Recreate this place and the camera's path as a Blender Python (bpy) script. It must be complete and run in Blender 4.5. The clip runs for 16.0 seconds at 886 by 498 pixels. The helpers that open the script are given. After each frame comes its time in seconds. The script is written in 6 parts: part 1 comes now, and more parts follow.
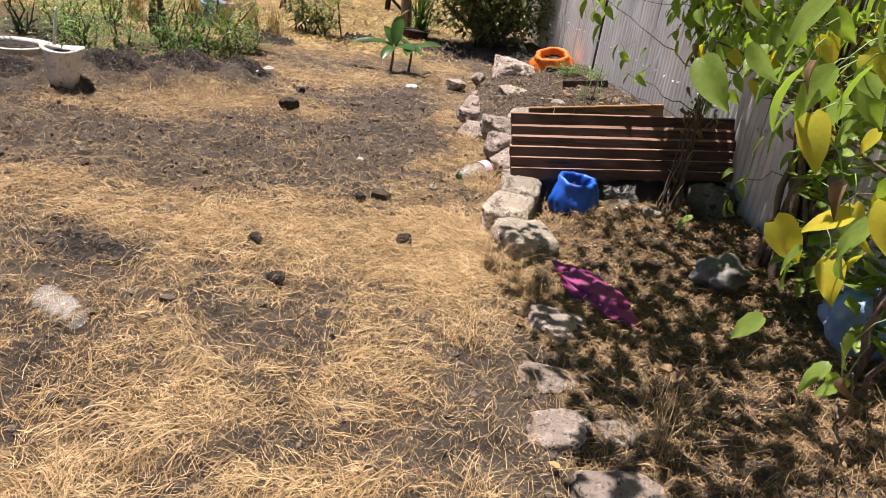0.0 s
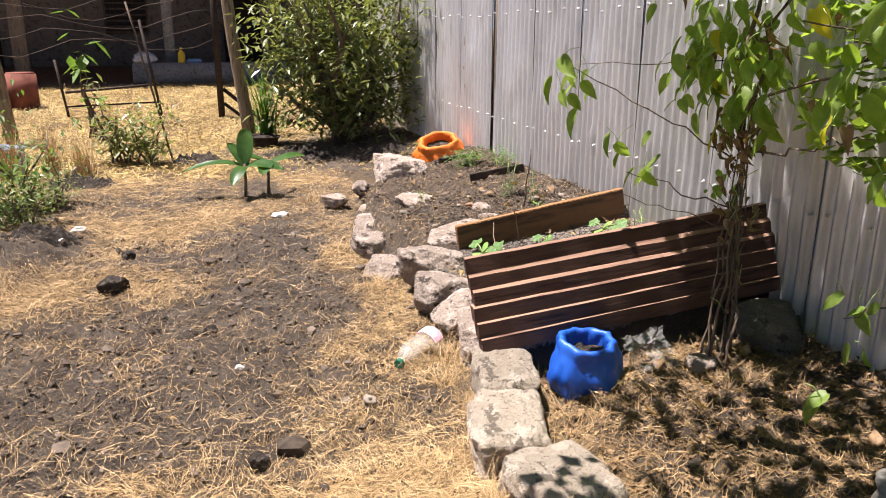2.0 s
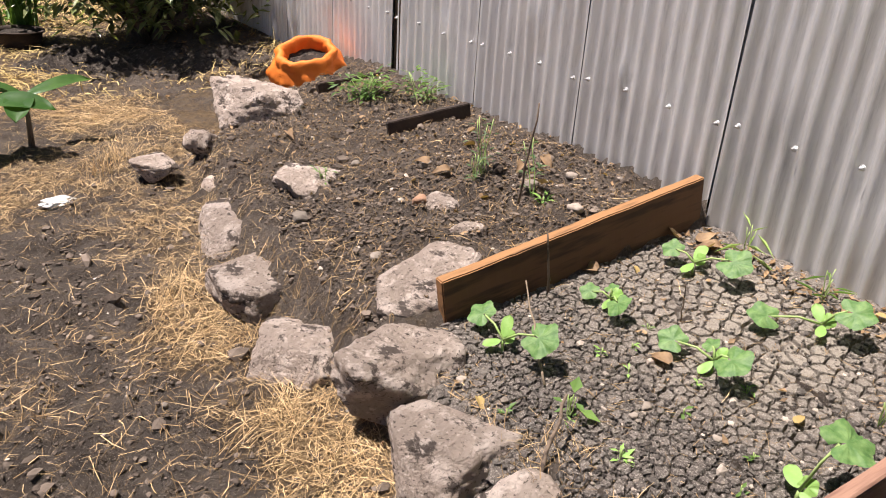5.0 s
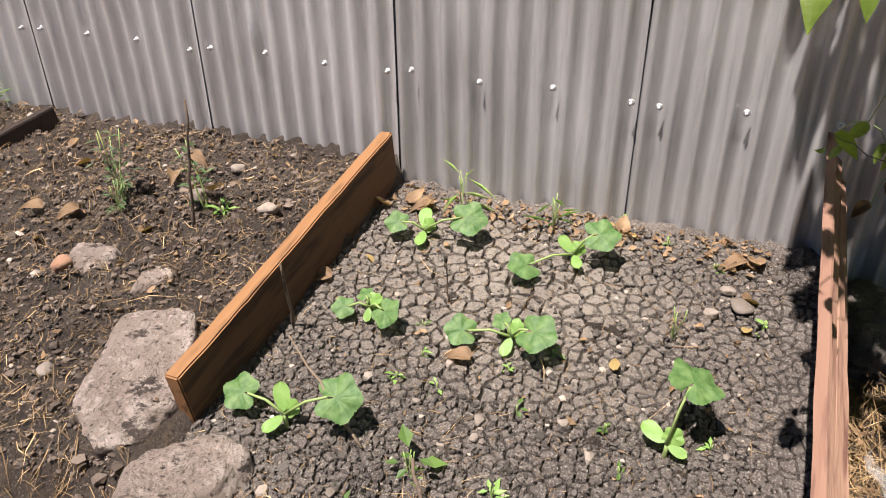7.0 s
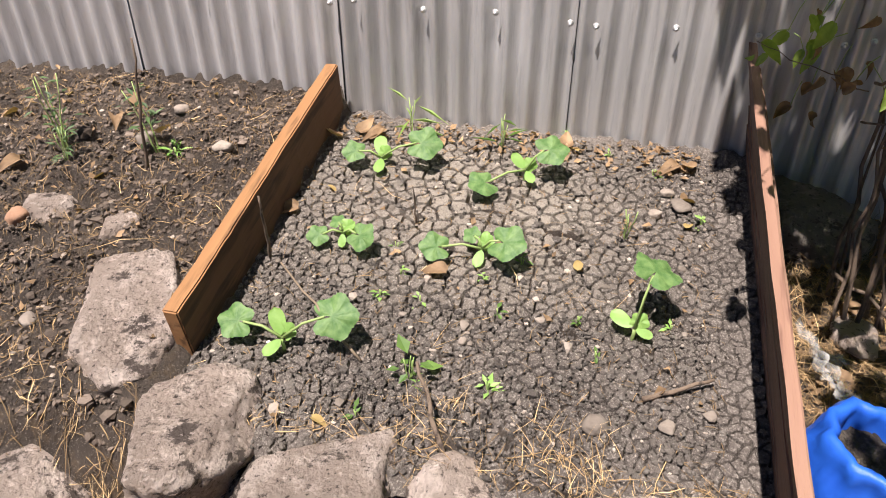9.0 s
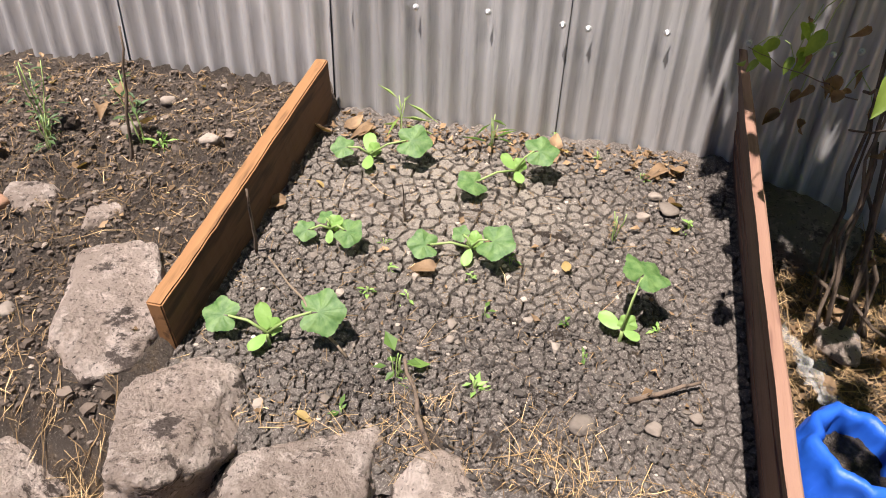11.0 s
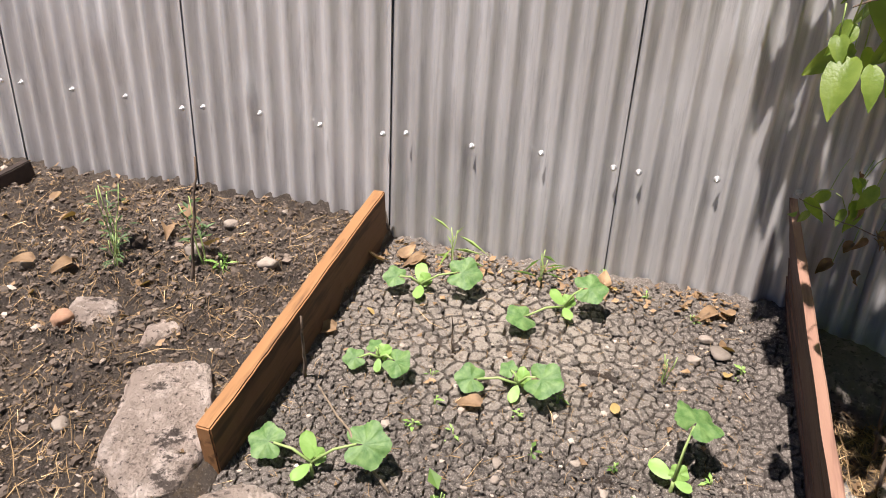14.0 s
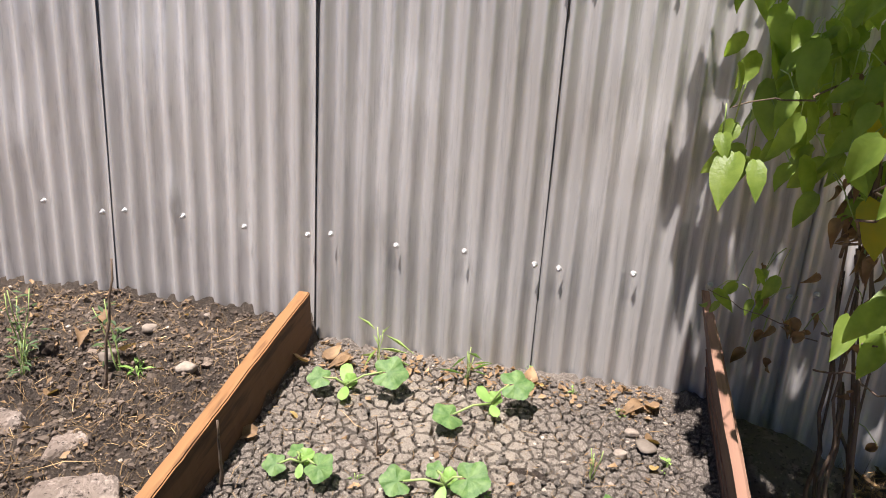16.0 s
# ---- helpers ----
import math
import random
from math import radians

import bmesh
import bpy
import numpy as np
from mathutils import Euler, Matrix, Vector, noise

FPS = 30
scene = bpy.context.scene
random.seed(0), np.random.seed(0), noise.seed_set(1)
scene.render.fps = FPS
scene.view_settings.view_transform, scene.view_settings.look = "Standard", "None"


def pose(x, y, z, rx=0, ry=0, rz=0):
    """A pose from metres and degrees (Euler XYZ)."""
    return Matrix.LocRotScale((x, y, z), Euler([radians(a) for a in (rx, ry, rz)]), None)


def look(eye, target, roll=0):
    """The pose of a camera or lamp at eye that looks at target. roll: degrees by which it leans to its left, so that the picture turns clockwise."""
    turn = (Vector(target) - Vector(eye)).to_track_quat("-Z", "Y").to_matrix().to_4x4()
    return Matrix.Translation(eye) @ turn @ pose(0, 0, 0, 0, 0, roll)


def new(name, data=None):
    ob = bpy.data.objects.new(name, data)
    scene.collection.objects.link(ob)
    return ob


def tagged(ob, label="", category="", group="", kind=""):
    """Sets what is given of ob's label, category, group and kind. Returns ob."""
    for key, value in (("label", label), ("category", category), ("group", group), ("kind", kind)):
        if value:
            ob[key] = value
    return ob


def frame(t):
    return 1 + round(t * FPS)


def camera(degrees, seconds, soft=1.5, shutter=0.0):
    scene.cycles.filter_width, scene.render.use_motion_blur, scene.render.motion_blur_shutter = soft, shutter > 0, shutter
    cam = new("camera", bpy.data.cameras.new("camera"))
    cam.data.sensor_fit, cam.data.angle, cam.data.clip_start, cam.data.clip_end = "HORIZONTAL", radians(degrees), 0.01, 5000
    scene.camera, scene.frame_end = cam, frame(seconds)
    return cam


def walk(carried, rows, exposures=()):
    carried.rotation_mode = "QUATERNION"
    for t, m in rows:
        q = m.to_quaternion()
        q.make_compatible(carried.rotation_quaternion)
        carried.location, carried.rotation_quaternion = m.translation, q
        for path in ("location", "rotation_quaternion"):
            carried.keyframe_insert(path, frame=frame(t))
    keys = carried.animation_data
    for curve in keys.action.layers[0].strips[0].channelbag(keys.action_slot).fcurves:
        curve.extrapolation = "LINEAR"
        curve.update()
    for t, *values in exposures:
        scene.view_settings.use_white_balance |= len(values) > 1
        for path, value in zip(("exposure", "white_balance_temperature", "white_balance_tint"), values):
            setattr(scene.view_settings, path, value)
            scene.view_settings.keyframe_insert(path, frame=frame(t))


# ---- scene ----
cam = camera(61.7, 16.0, 1.0)
PATH = [
    (0, (0.517, 0.651, 1.536), (0.741, 2.481, 0.762), 8.8),
    (0.5, (0.456, 1.08, 1.492), (0.718, 2.891, 0.685), 8.3),
    (1, (0.396, 1.524, 1.48), (0.651, 3.375, 0.766), 8.6),
    (1.5, (0.323, 2.038, 1.499), (0.764, 3.893, 0.896), 5.1),
    (2, (0.437, 2.535, 1.471), (1.0, 4.368, 0.903), 0.2),
    (2.5, (0.476, 3.013, 1.465), (1.033, 4.832, 0.846), 1.9),
    (3, (0.514, 3.451, 1.507), (1.02, 5.263, 0.829), 0.8),
    (3.2, (0.547, 3.62, 1.494), (1.029, 5.443, 0.828), 1.2),
    (5.3, (0.718, 5.126, 1.389), (1.799, 6.556, 0.503), 2.1),
    (5.5, (0.703, 5.229, 1.4), (1.886, 6.633, 0.606), -0.2),
    (6, (0.713, 5.374, 1.386), (2.101, 6.485, 0.469), 0.9),
    (6.5, (0.818, 5.513, 1.403), (2.216, 6.537, 0.405), -0.1),
    (7, (0.834, 5.555, 1.416), (2.419, 6.227, 0.399), -0.5),
    (7.5, (0.758, 5.632, 1.432), (2.472, 6.109, 0.518), 0.3),
    (8, (0.69, 5.683, 1.442), (2.416, 6.101, 0.523), 1.2),
    (8.5, (0.672, 5.693, 1.439), (2.283, 6.125, 0.336), 0.8),
    (9, (0.659, 5.699, 1.438), (2.244, 6.082, 0.28), 0.2),
    (9.2, (0.658, 5.702, 1.446), (2.248, 6.075, 0.291), 0.4),
    (11.5, (0.654, 5.722, 1.417), (2.256, 6.054, 0.267), 2.8),
    (12, (0.658, 5.72, 1.424), (2.262, 6.055, 0.277), 2.9),
    (12.5, (0.654, 5.711, 1.422), (2.26, 6.062, 0.284), 2.5),
    (13, (0.652, 5.712, 1.435), (2.289, 6.122, 0.361), 0.6),
    (13.5, (0.65, 5.728, 1.437), (2.316, 6.2, 0.437), -0.3),
    (14, (0.648, 5.747, 1.469), (2.375, 6.237, 0.586), 3.0),
    (14.5, (0.642, 5.73, 1.464), (2.415, 6.041, 0.591), 4.4),
    (15, (0.644, 5.686, 1.449), (2.406, 6.053, 0.577), 1.2),
    (15.5, (0.639, 5.688, 1.457), (2.42, 6.082, 0.638), 0.1),
    (16, (0.642, 5.703, 1.451), (2.511, 6.072, 0.842), 3.7),
]
walk(cam, [(t, look(eye, target, roll)) for t, eye, target, roll in PATH], [(0.0, 0.97, 6400, 18), (1.5, 1.24, 6400, 18), (3.0, 1.41, 6400, 18), (5.5, 0.99, 6400, 18), (7.0, 0.93, 6400, 18), (9.0, 1.05, 6400, 18), (12.5, 1.07, 6400, 18), (15.0, 1.13, 6400, 18), (16.0, 1.16, 6400, 18)])

# ---- world, sun ----
SUN = Vector((-0.30, 0.17, 1.0)).normalized()
world = bpy.data.worlds.new("world")
scene.world = world
world.use_nodes = True
sky = world.node_tree.nodes.new("ShaderNodeTexSky")
sky.sky_type, sky.sun_disc = "NISHITA", False
sky.altitude, sky.air_density, sky.dust_density = 2200, 0.5, 0.2
sky.sun_elevation = math.asin(SUN.z)
sky.sun_rotation = math.atan2(SUN.x, SUN.y)
back = world.node_tree.nodes["Background"]
back.inputs["Strength"].default_value = 0.05
world.node_tree.links.new(sky.outputs[0], back.inputs["Color"])
lamp = bpy.data.lights.new("sun", "SUN")
lamp.energy, lamp.angle, lamp.color = 5.0, radians(0.6), (1.0, 0.95, 0.87)
sun = new("sun", lamp)
sun.matrix_world = look(SUN * 30, (0, 0, 0))


# ---- materials ----
def mat(name, rough=0.7, metal=0.0, spec=0.4):
    m = bpy.data.materials.new(name)
    m.use_nodes = True
    b = m.node_tree.nodes["Principled BSDF"]
    b.inputs["Roughness"].default_value = rough
    b.inputs["Metallic"].default_value = metal
    b.inputs["Specular IOR Level"].default_value = spec
    return m, m.node_tree.nodes, m.node_tree.links, b


def coords(n, l, scale=(1, 1, 1), kind="Object"):
    c, v = n.new("ShaderNodeTexCoord"), n.new("ShaderNodeMapping")
    v.inputs["Scale"].default_value = scale
    l.new(c.outputs[kind], v.inputs[0])
    return v.outputs[0]


def noisy(n, l, vec, scale, detail=4, rough=0.6, lo=0.3, hi=0.7):
    t, r = n.new("ShaderNodeTexNoise"), n.new("ShaderNodeMapRange")
    t.inputs["Scale"].default_value, t.inputs["Detail"].default_value = scale, detail
    t.inputs["Roughness"].default_value = rough
    r.inputs["From Min"].default_value, r.inputs["From Max"].default_value = lo, hi
    l.new(vec, t.inputs["Vector"])
    l.new(t.outputs[0], r.inputs[0])
    return r.outputs[0]


def blend(n, l, fac, a, b, mode="MIX"):
    x = n.new("ShaderNodeMix")
    x.data_type, x.blend_type = "RGBA", mode
    for k, v in ((0, fac), (6, a), (7, b)):
        if isinstance(v, (int, float)):
            x.inputs[k].default_value = v
        elif isinstance(v, tuple):
            x.inputs[k].default_value = (*v, 1)
        else:
            l.new(v, x.inputs[k])
    return x.outputs[2]


def bump(n, l, b, height, strength, dist):
    k = n.new("ShaderNodeBump")
    k.inputs["Strength"].default_value, k.inputs["Distance"].default_value = strength, dist
    l.new(height, k.inputs["Height"])
    l.new(k.outputs[0], b.inputs["Normal"])


def mottled(name, a, b, c=None, scale=6.0, fine=60.0, rough=0.75, metal=0.0, spec=0.3, relief=0.4, dist=0.004,
            stretch=(1, 1, 1), island=0.0, obrand=0.0, kind="Object"):
    """Two colours in broad patches, a third in fine grain, with fine relief."""
    m, n, l, p = mat(name, rough, metal, spec)
    v = coords(n, l, stretch, kind)
    col = blend(n, l, noisy(n, l, v, scale), a, b)
    f = noisy(n, l, v, fine, 5, 0.65)
    if c:
        col = blend(n, l, noisy(n, l, v, fine * 0.6, 3, 0.6, 0.52, 0.66), col, c)
    if island or obrand:
        src = n.new("ShaderNodeNewGeometry").outputs["Random Per Island"] if island else n.new("ShaderNodeObjectInfo").outputs["Random"]
        h = n.new("ShaderNodeHueSaturation")
        r = n.new("ShaderNodeMapRange")
        w = island or obrand
        r.inputs["To Min"].default_value, r.inputs["To Max"].default_value = 1 - w, 1 + w
        l.new(src, r.inputs[0])
        l.new(r.outputs[0], h.inputs["Value"])
        l.new(col, h.inputs["Color"])
        col = h.outputs[0]
    l.new(col, p.inputs["Base Color"])
    bump(n, l, p, f, relief, dist)
    return m


def leafy(name, a, b, rough=0.45, trans=0.35, scale=25):
    """Leaf with a part of its light let through."""
    m, n, l, p = mat(name, rough, 0, 0.35)
    v = coords(n, l)
    col = blend(n, l, noisy(n, l, v, scale, 3, 0.5, 0.35, 0.65), a, b)
    h, r = n.new("ShaderNodeHueSaturation"), n.new("ShaderNodeMapRange")
    r.inputs["To Min"].default_value, r.inputs["To Max"].default_value = 0.7, 1.3
    l.new(n.new("ShaderNodeNewGeometry").outputs["Random Per Island"], r.inputs[0])
    l.new(r.outputs[0], h.inputs["Value"])
    l.new(col, h.inputs["Color"])
    l.new(h.outputs[0], p.inputs["Base Color"])
    t, x, out = n.new("ShaderNodeBsdfTranslucent"), n.new("ShaderNodeMixShader"), n["Material Output"]
    g = n.new("ShaderNodeMix")
    g.data_type, g.blend_type = "RGBA", "MULTIPLY"
    g.inputs[0].default_value, g.inputs[7].default_value = 1.0, (1.3, 1.35, 0.55, 1)
    l.new(h.outputs[0], g.inputs[6])
    l.new(g.outputs[2], t.inputs["Color"])
    x.inputs[0].default_value = trans
    l.new(p.outputs[0], x.inputs[1])
    l.new(t.outputs[0], x.inputs[2])
    l.new(x.outputs[0], out.inputs[0])
    bump(n, l, p, noisy(n, l, v, scale * 8, 3), 0.25, 0.002)
    return m


def ground_material():
    m, n, l, p = mat("ground_soil", 0.95, 0, 0.15)
    v = coords(n, l)
    at = n.new("ShaderNodeAttribute")
    at.attribute_name = "straw"
    soil = blend(n, l, noisy(n, l, v, 5), (0.074, 0.058, 0.047), (0.200, 0.162, 0.132))
    soil = blend(n, l, noisy(n, l, v, 90, 4, 0.6, 0.56, 0.7), soil, (0.19, 0.155, 0.125))
    soil = blend(n, l, noisy(n, l, v, 210, 2, 0.5, 0.60, 0.70), soil, (0.30, 0.25, 0.20))
    duff = blend(n, l, noisy(n, l, v, 30, 5, 0.7), (0.12, 0.080, 0.045), (0.36, 0.245, 0.130))
    grit, add = noisy(n, l, v, 22, 6, 0.7, 0.2, 0.8), n.new("ShaderNodeMath")
    add.operation = "MULTIPLY_ADD"
    add.inputs[1].default_value, add.inputs[2].default_value = 1.3, -0.72
    l.new(grit, add.inputs[0])
    s = n.new("ShaderNodeMath")
    s.operation, s.use_clamp = "ADD", True
    l.new(at.outputs["Fac"], s.inputs[0])
    l.new(add.outputs[0], s.inputs[1])
    l.new(blend(n, l, s.outputs[0], soil, duff), p.inputs["Base Color"])
    bump(n, l, p, noisy(n, l, v, 45, 8, 0.8, 0.2, 0.8), 1.0, 0.04)
    return m


def zinc_material():
    m, n, l, p = mat("galvanised_iron", 0.4, 0.5, 0.5)
    v = coords(n, l, (1, 1, 0.25))
    col = blend(n, l, noisy(n, l, v, 3, 5, 0.6), (0.57, 0.555, 0.54), (0.74, 0.725, 0.71))
    v2 = coords(n, l, (1, 1, 0.10))
    col = blend(n, l, noisy(n, l, v2, 40, 5, 0.75, 0.50, 0.80), col, (0.42, 0.412, 0.408))
    v4 = coords(n, l, (1, 1, 0.04))
    col = blend(n, l, noisy(n, l, v4, 70, 3, 0.6, 0.62, 0.85), col, (0.80, 0.79, 0.78))
    v3 = coords(n, l, (1, 1, 0.45))
    col = blend(n, l, noisy(n, l, v3, 10, 4, 0.6, 0.75, 0.82), col, (0.22, 0.11, 0.055))
    col = blend(n, l, 1.0, col, n.new("ShaderNodeObjectInfo").outputs["Color"], "MULTIPLY")
    l.new(col, p.inputs["Base Color"])
    l.new(noisy(n, l, v, 14, 5, 0.7, -1.3, 2.9), p.inputs["Roughness"])
    bump(n, l, p, noisy(n, l, coords(n, l, (1, 1, 0.35)), 9, 4, 0.6), 0.16, 0.012)
    return m


GROUND = ground_material()
ZINC = zinc_material()
SOIL = mottled("dark_soil", (0.040, 0.033, 0.028), (0.105, 0.086, 0.072), (0.18, 0.15, 0.12), 6, 60, 0.95, 0, 0.15, 1.0, 0.025)
CLAYCRUMB = mottled("clay_crumbs", (0.075, 0.064, 0.056), (0.215, 0.188, 0.160), (0.25, 0.225, 0.195), 2.0, 110, 0.95, 0, 0.15, 1.0, 0.007)


def clay_material():
    """Grey clay soil, paler and sandier where it has dried out most."""
    m, n, l, p = mat("dried_clay_soil", 0.95, 0, 0.15)
    v = coords(n, l)
    dry = n.new("ShaderNodeAttribute")
    dry.attribute_name = "dry"
    col = blend(n, l, noisy(n, l, v, 5, 5, 0.65), (0.070, 0.058, 0.051), (0.175, 0.149, 0.128))
    col = blend(n, l, dry.outputs["Fac"], col, (0.27, 0.233, 0.188))
    col = blend(n, l, noisy(n, l, v, 190, 4, 0.7, 0.50, 0.68), col, (0.36, 0.32, 0.275))
    col = blend(n, l, noisy(n, l, v, 70, 6, 0.75, 0.52, 0.70), col, (0.065, 0.053, 0.046))
    l.new(col, p.inputs["Base Color"])
    bump(n, l, p, noisy(n, l, v, 140, 5, 0.7), 0.8, 0.005)
    return m


CRACKED = clay_material()
def stone_material(name, a, b, lichen, pale, obrand=0.15):
    """Weathered stone: broad tints, dark lichen blotches, pale chips and deep pitted relief."""
    m, n, l, p = mat(name, 0.92, 0, 0.2)
    v = coords(n, l)
    col = blend(n, l, noisy(n, l, v, 4, 5, 0.65), a, b)
    col = blend(n, l, noisy(n, l, v, 11, 6, 0.65, 0.50, 0.60), col, pale)
    v2 = coords(n, l, (1.2, 0.8, 1.6))
    col = blend(n, l, noisy(n, l, v2, 8, 7, 0.68, 0.535, 0.575), col, lichen)
    col = blend(n, l, noisy(n, l, v, 75, 4, 0.6, 0.58, 0.68), col, lichen)
    col = blend(n, l, noisy(n, l, v2, 45, 4, 0.6, 0.60, 0.68), col, pale)
    h, r = n.new("ShaderNodeHueSaturation"), n.new("ShaderNodeMapRange")
    r.inputs["To Min"].default_value, r.inputs["To Max"].default_value = 1 - obrand, 1 + obrand
    l.new(n.new("ShaderNodeObjectInfo").outputs["Random"], r.inputs[0])
    l.new(r.outputs[0], h.inputs["Value"])
    l.new(col, h.inputs["Color"])
    l.new(h.outputs[0], p.inputs["Base Color"])
    bump(n, l, p, noisy(n, l, v, 14, 12, 0.70, 0.2, 0.8), 1.0, 0.06)
    return m


# stone colours darkened for a boulder that stands in shade
SHADED_STONE = stone_material("shaded_stone", (0.15, 0.132, 0.115), (0.24, 0.21, 0.18), (0.08, 0.07, 0.06), (0.30, 0.26, 0.22))
PALEROCK = stone_material("pale_rock", (0.46, 0.38, 0.295), (0.59, 0.495, 0.395), (0.22, 0.18, 0.14), (0.66, 0.565, 0.465))
ROCK = stone_material("weathered_rock", (0.40, 0.315, 0.255), (0.60, 0.485, 0.405), (0.13, 0.102, 0.085), (0.72, 0.60, 0.515))
RUSTSTONE = mottled("reddish_stone", (0.26, 0.14, 0.085), (0.36, 0.22, 0.14), None, 20, 120, 0.9, relief=0.4)
PEBBLE = mottled("pale_pebble", (0.19, 0.155, 0.125), (0.32, 0.27, 0.22), None, 20, 120, 0.9, relief=0.4, obrand=0.35)
# brown of old straw, also used to paint shade into the straw under the vine
DULLSTRAW = mottled("brown_old_and_shaded_straw", (0.15, 0.095, 0.045), (0.34, 0.225, 0.115), None, 8, 60, 0.75, 0, 0.2, 0.1, 0.001, island=0.4)
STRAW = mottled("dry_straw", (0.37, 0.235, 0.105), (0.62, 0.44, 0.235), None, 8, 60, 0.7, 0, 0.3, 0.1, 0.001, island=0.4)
PLANK = mottled("orange_pine", (0.22, 0.108, 0.044), (0.33, 0.168, 0.068), (0.13, 0.066, 0.028), 7, 50, 0.75, relief=0.4, dist=0.002, stretch=(0.12, 1, 1))
# darker copy of the pine, with the faces' shade put into the colour
SHADED_PINE = mottled("shaded_face_pine", (0.085, 0.045, 0.024), (0.15, 0.080, 0.040), (0.055, 0.032, 0.020), 5, 40, 0.85, relief=0.4, dist=0.002, stretch=(0.15, 1, 1))
# lit and shaded copies of one timber: pale for sunlit ledges, dark for faces
LIT_TIMBER = mottled("lit_ledge_timber", (0.22, 0.115, 0.080), (0.37, 0.225, 0.155), (0.15, 0.075, 0.055), 6, 60, 0.75, relief=0.5, dist=0.003, stretch=(0.10, 1, 1))
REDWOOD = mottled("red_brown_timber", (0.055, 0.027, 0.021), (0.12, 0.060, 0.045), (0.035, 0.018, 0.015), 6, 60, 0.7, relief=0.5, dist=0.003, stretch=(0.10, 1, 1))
BARK = mottled("grey_brown_bark", (0.11, 0.078, 0.056), (0.21, 0.155, 0.11), (0.06, 0.045, 0.035), 12, 90, 0.9, relief=0.7, dist=0.004, stretch=(1, 1, 0.25))
POSTWOOD = mottled("weathered_post_wood", (0.22, 0.165, 0.11), (0.34, 0.26, 0.18), (0.12, 0.09, 0.06), 6, 60, 0.9, relief=0.6, stretch=(1, 1, 0.15))
DARKIRON = mottled("dark_iron", (0.035, 0.026, 0.022), (0.07, 0.048, 0.036), None, 10, 80, 0.7, 0.4)
SQUASH = leafy("squash_leaf", (0.070, 0.155, 0.042), (0.165, 0.270, 0.090), 0.5, 0.25, 40)
COTYLEDON = leafy("seed_leaf", (0.20, 0.36, 0.08), (0.29, 0.45, 0.13), 0.45, 0.3, 20)
STEM = leafy("pale_green_stem", (0.30, 0.42, 0.13), (0.38, 0.48, 0.18), 0.5, 0.1)
VINE_G = leafy("vine_leaf", (0.15, 0.23, 0.04), (0.31, 0.40, 0.09), 0.4, 0.55, 14)
VINE_L = leafy("light_vine_leaf", (0.18, 0.27, 0.05), (0.32, 0.42, 0.10), 0.4, 0.55, 14)
VINE_Y = leafy("yellowing_vine_leaf", (0.38, 0.38, 0.04), (0.62, 0.46, 0.03), 0.45, 0.45, 12)
DRYLEAF = leafy("dry_brown_leaf", (0.17, 0.105, 0.055), (0.38, 0.25, 0.14), 0.7, 0.2, 20)
PALELEAF = leafy("ochre_dead_leaf", (0.34, 0.24, 0.09), (0.50, 0.36, 0.15), 0.6, 0.25, 18)
BUSH_G = leafy("bush_leaf", (0.12, 0.15, 0.045), (0.29, 0.31, 0.14), 0.32, 0.3, 6)
HERB_G = leafy("herb_leaf", (0.07, 0.14, 0.03), (0.15, 0.25, 0.06), 0.5, 0.35, 8)
SEEDLING_G = leafy("seedling_leaf", (0.045, 0.085, 0.03), (0.10, 0.16, 0.055), 0.5, 0.3, 8)
BANANA_G = leafy("banana_leaf", (0.045, 0.11, 0.025), (0.10, 0.19, 0.05), 0.35, 0.4, 5)
BLUE = mottled("blue_woven_plastic", (0.012, 0.075, 0.42), (0.02, 0.13, 0.62), None, 7, 240, 0.42, 0, 0.5, 0.25, 0.002)
ORANGE = mottled("orange_fabric", (0.62, 0.14, 0.015), (0.80, 0.22, 0.03), None, 7, 200, 0.6, 0, 0.3, 0.3, 0.003)
PINK = mottled("magenta_plastic", (0.20, 0.018, 0.095), (0.34, 0.05, 0.18), None, 9, 60, 0.6, 0, 0.5, 0.3, 0.003)
WHITE = mottled("dirty_white_plastic", (0.60, 0.58, 0.53), (0.76, 0.74, 0.70), (0.46, 0.41, 0.34), 8, 40, 0.5, 0, 0.4, 0.2, 0.002)
GREYBAG = mottled("grey_plastic", (0.11, 0.105, 0.09), (0.20, 0.19, 0.165), (0.10, 0.09, 0.08), 9, 40, 0.4, 0, 0.5, 0.4, 0.006)
CONCRETE = mottled("old_concrete", (0.22, 0.20, 0.175), (0.36, 0.33, 0.29), (0.14, 0.12, 0.10), 3, 40, 0.9, relief=0.4, dist=0.006)
DARKWALL = mottled("dark_mud_wall", (0.17, 0.13, 0.10), (0.28, 0.22, 0.17), (0.10, 0.08, 0.065), 1.2, 14, 0.95, relief=0.4, dist=0.01)
LILACBLUE = mottled("pale_blue_plastic", (0.16, 0.26, 0.42), (0.30, 0.42, 0.58), None, 8, 50, 0.45)
RUST = mottled("red_brown_rust", (0.16, 0.05, 0.035), (0.26, 0.09, 0.06), None, 8, 50, 0.8)
YELLOW = mottled("yellow_plastic", (0.75, 0.50, 0.03), (0.85, 0.60, 0.06), None, 8, 50, 0.4)


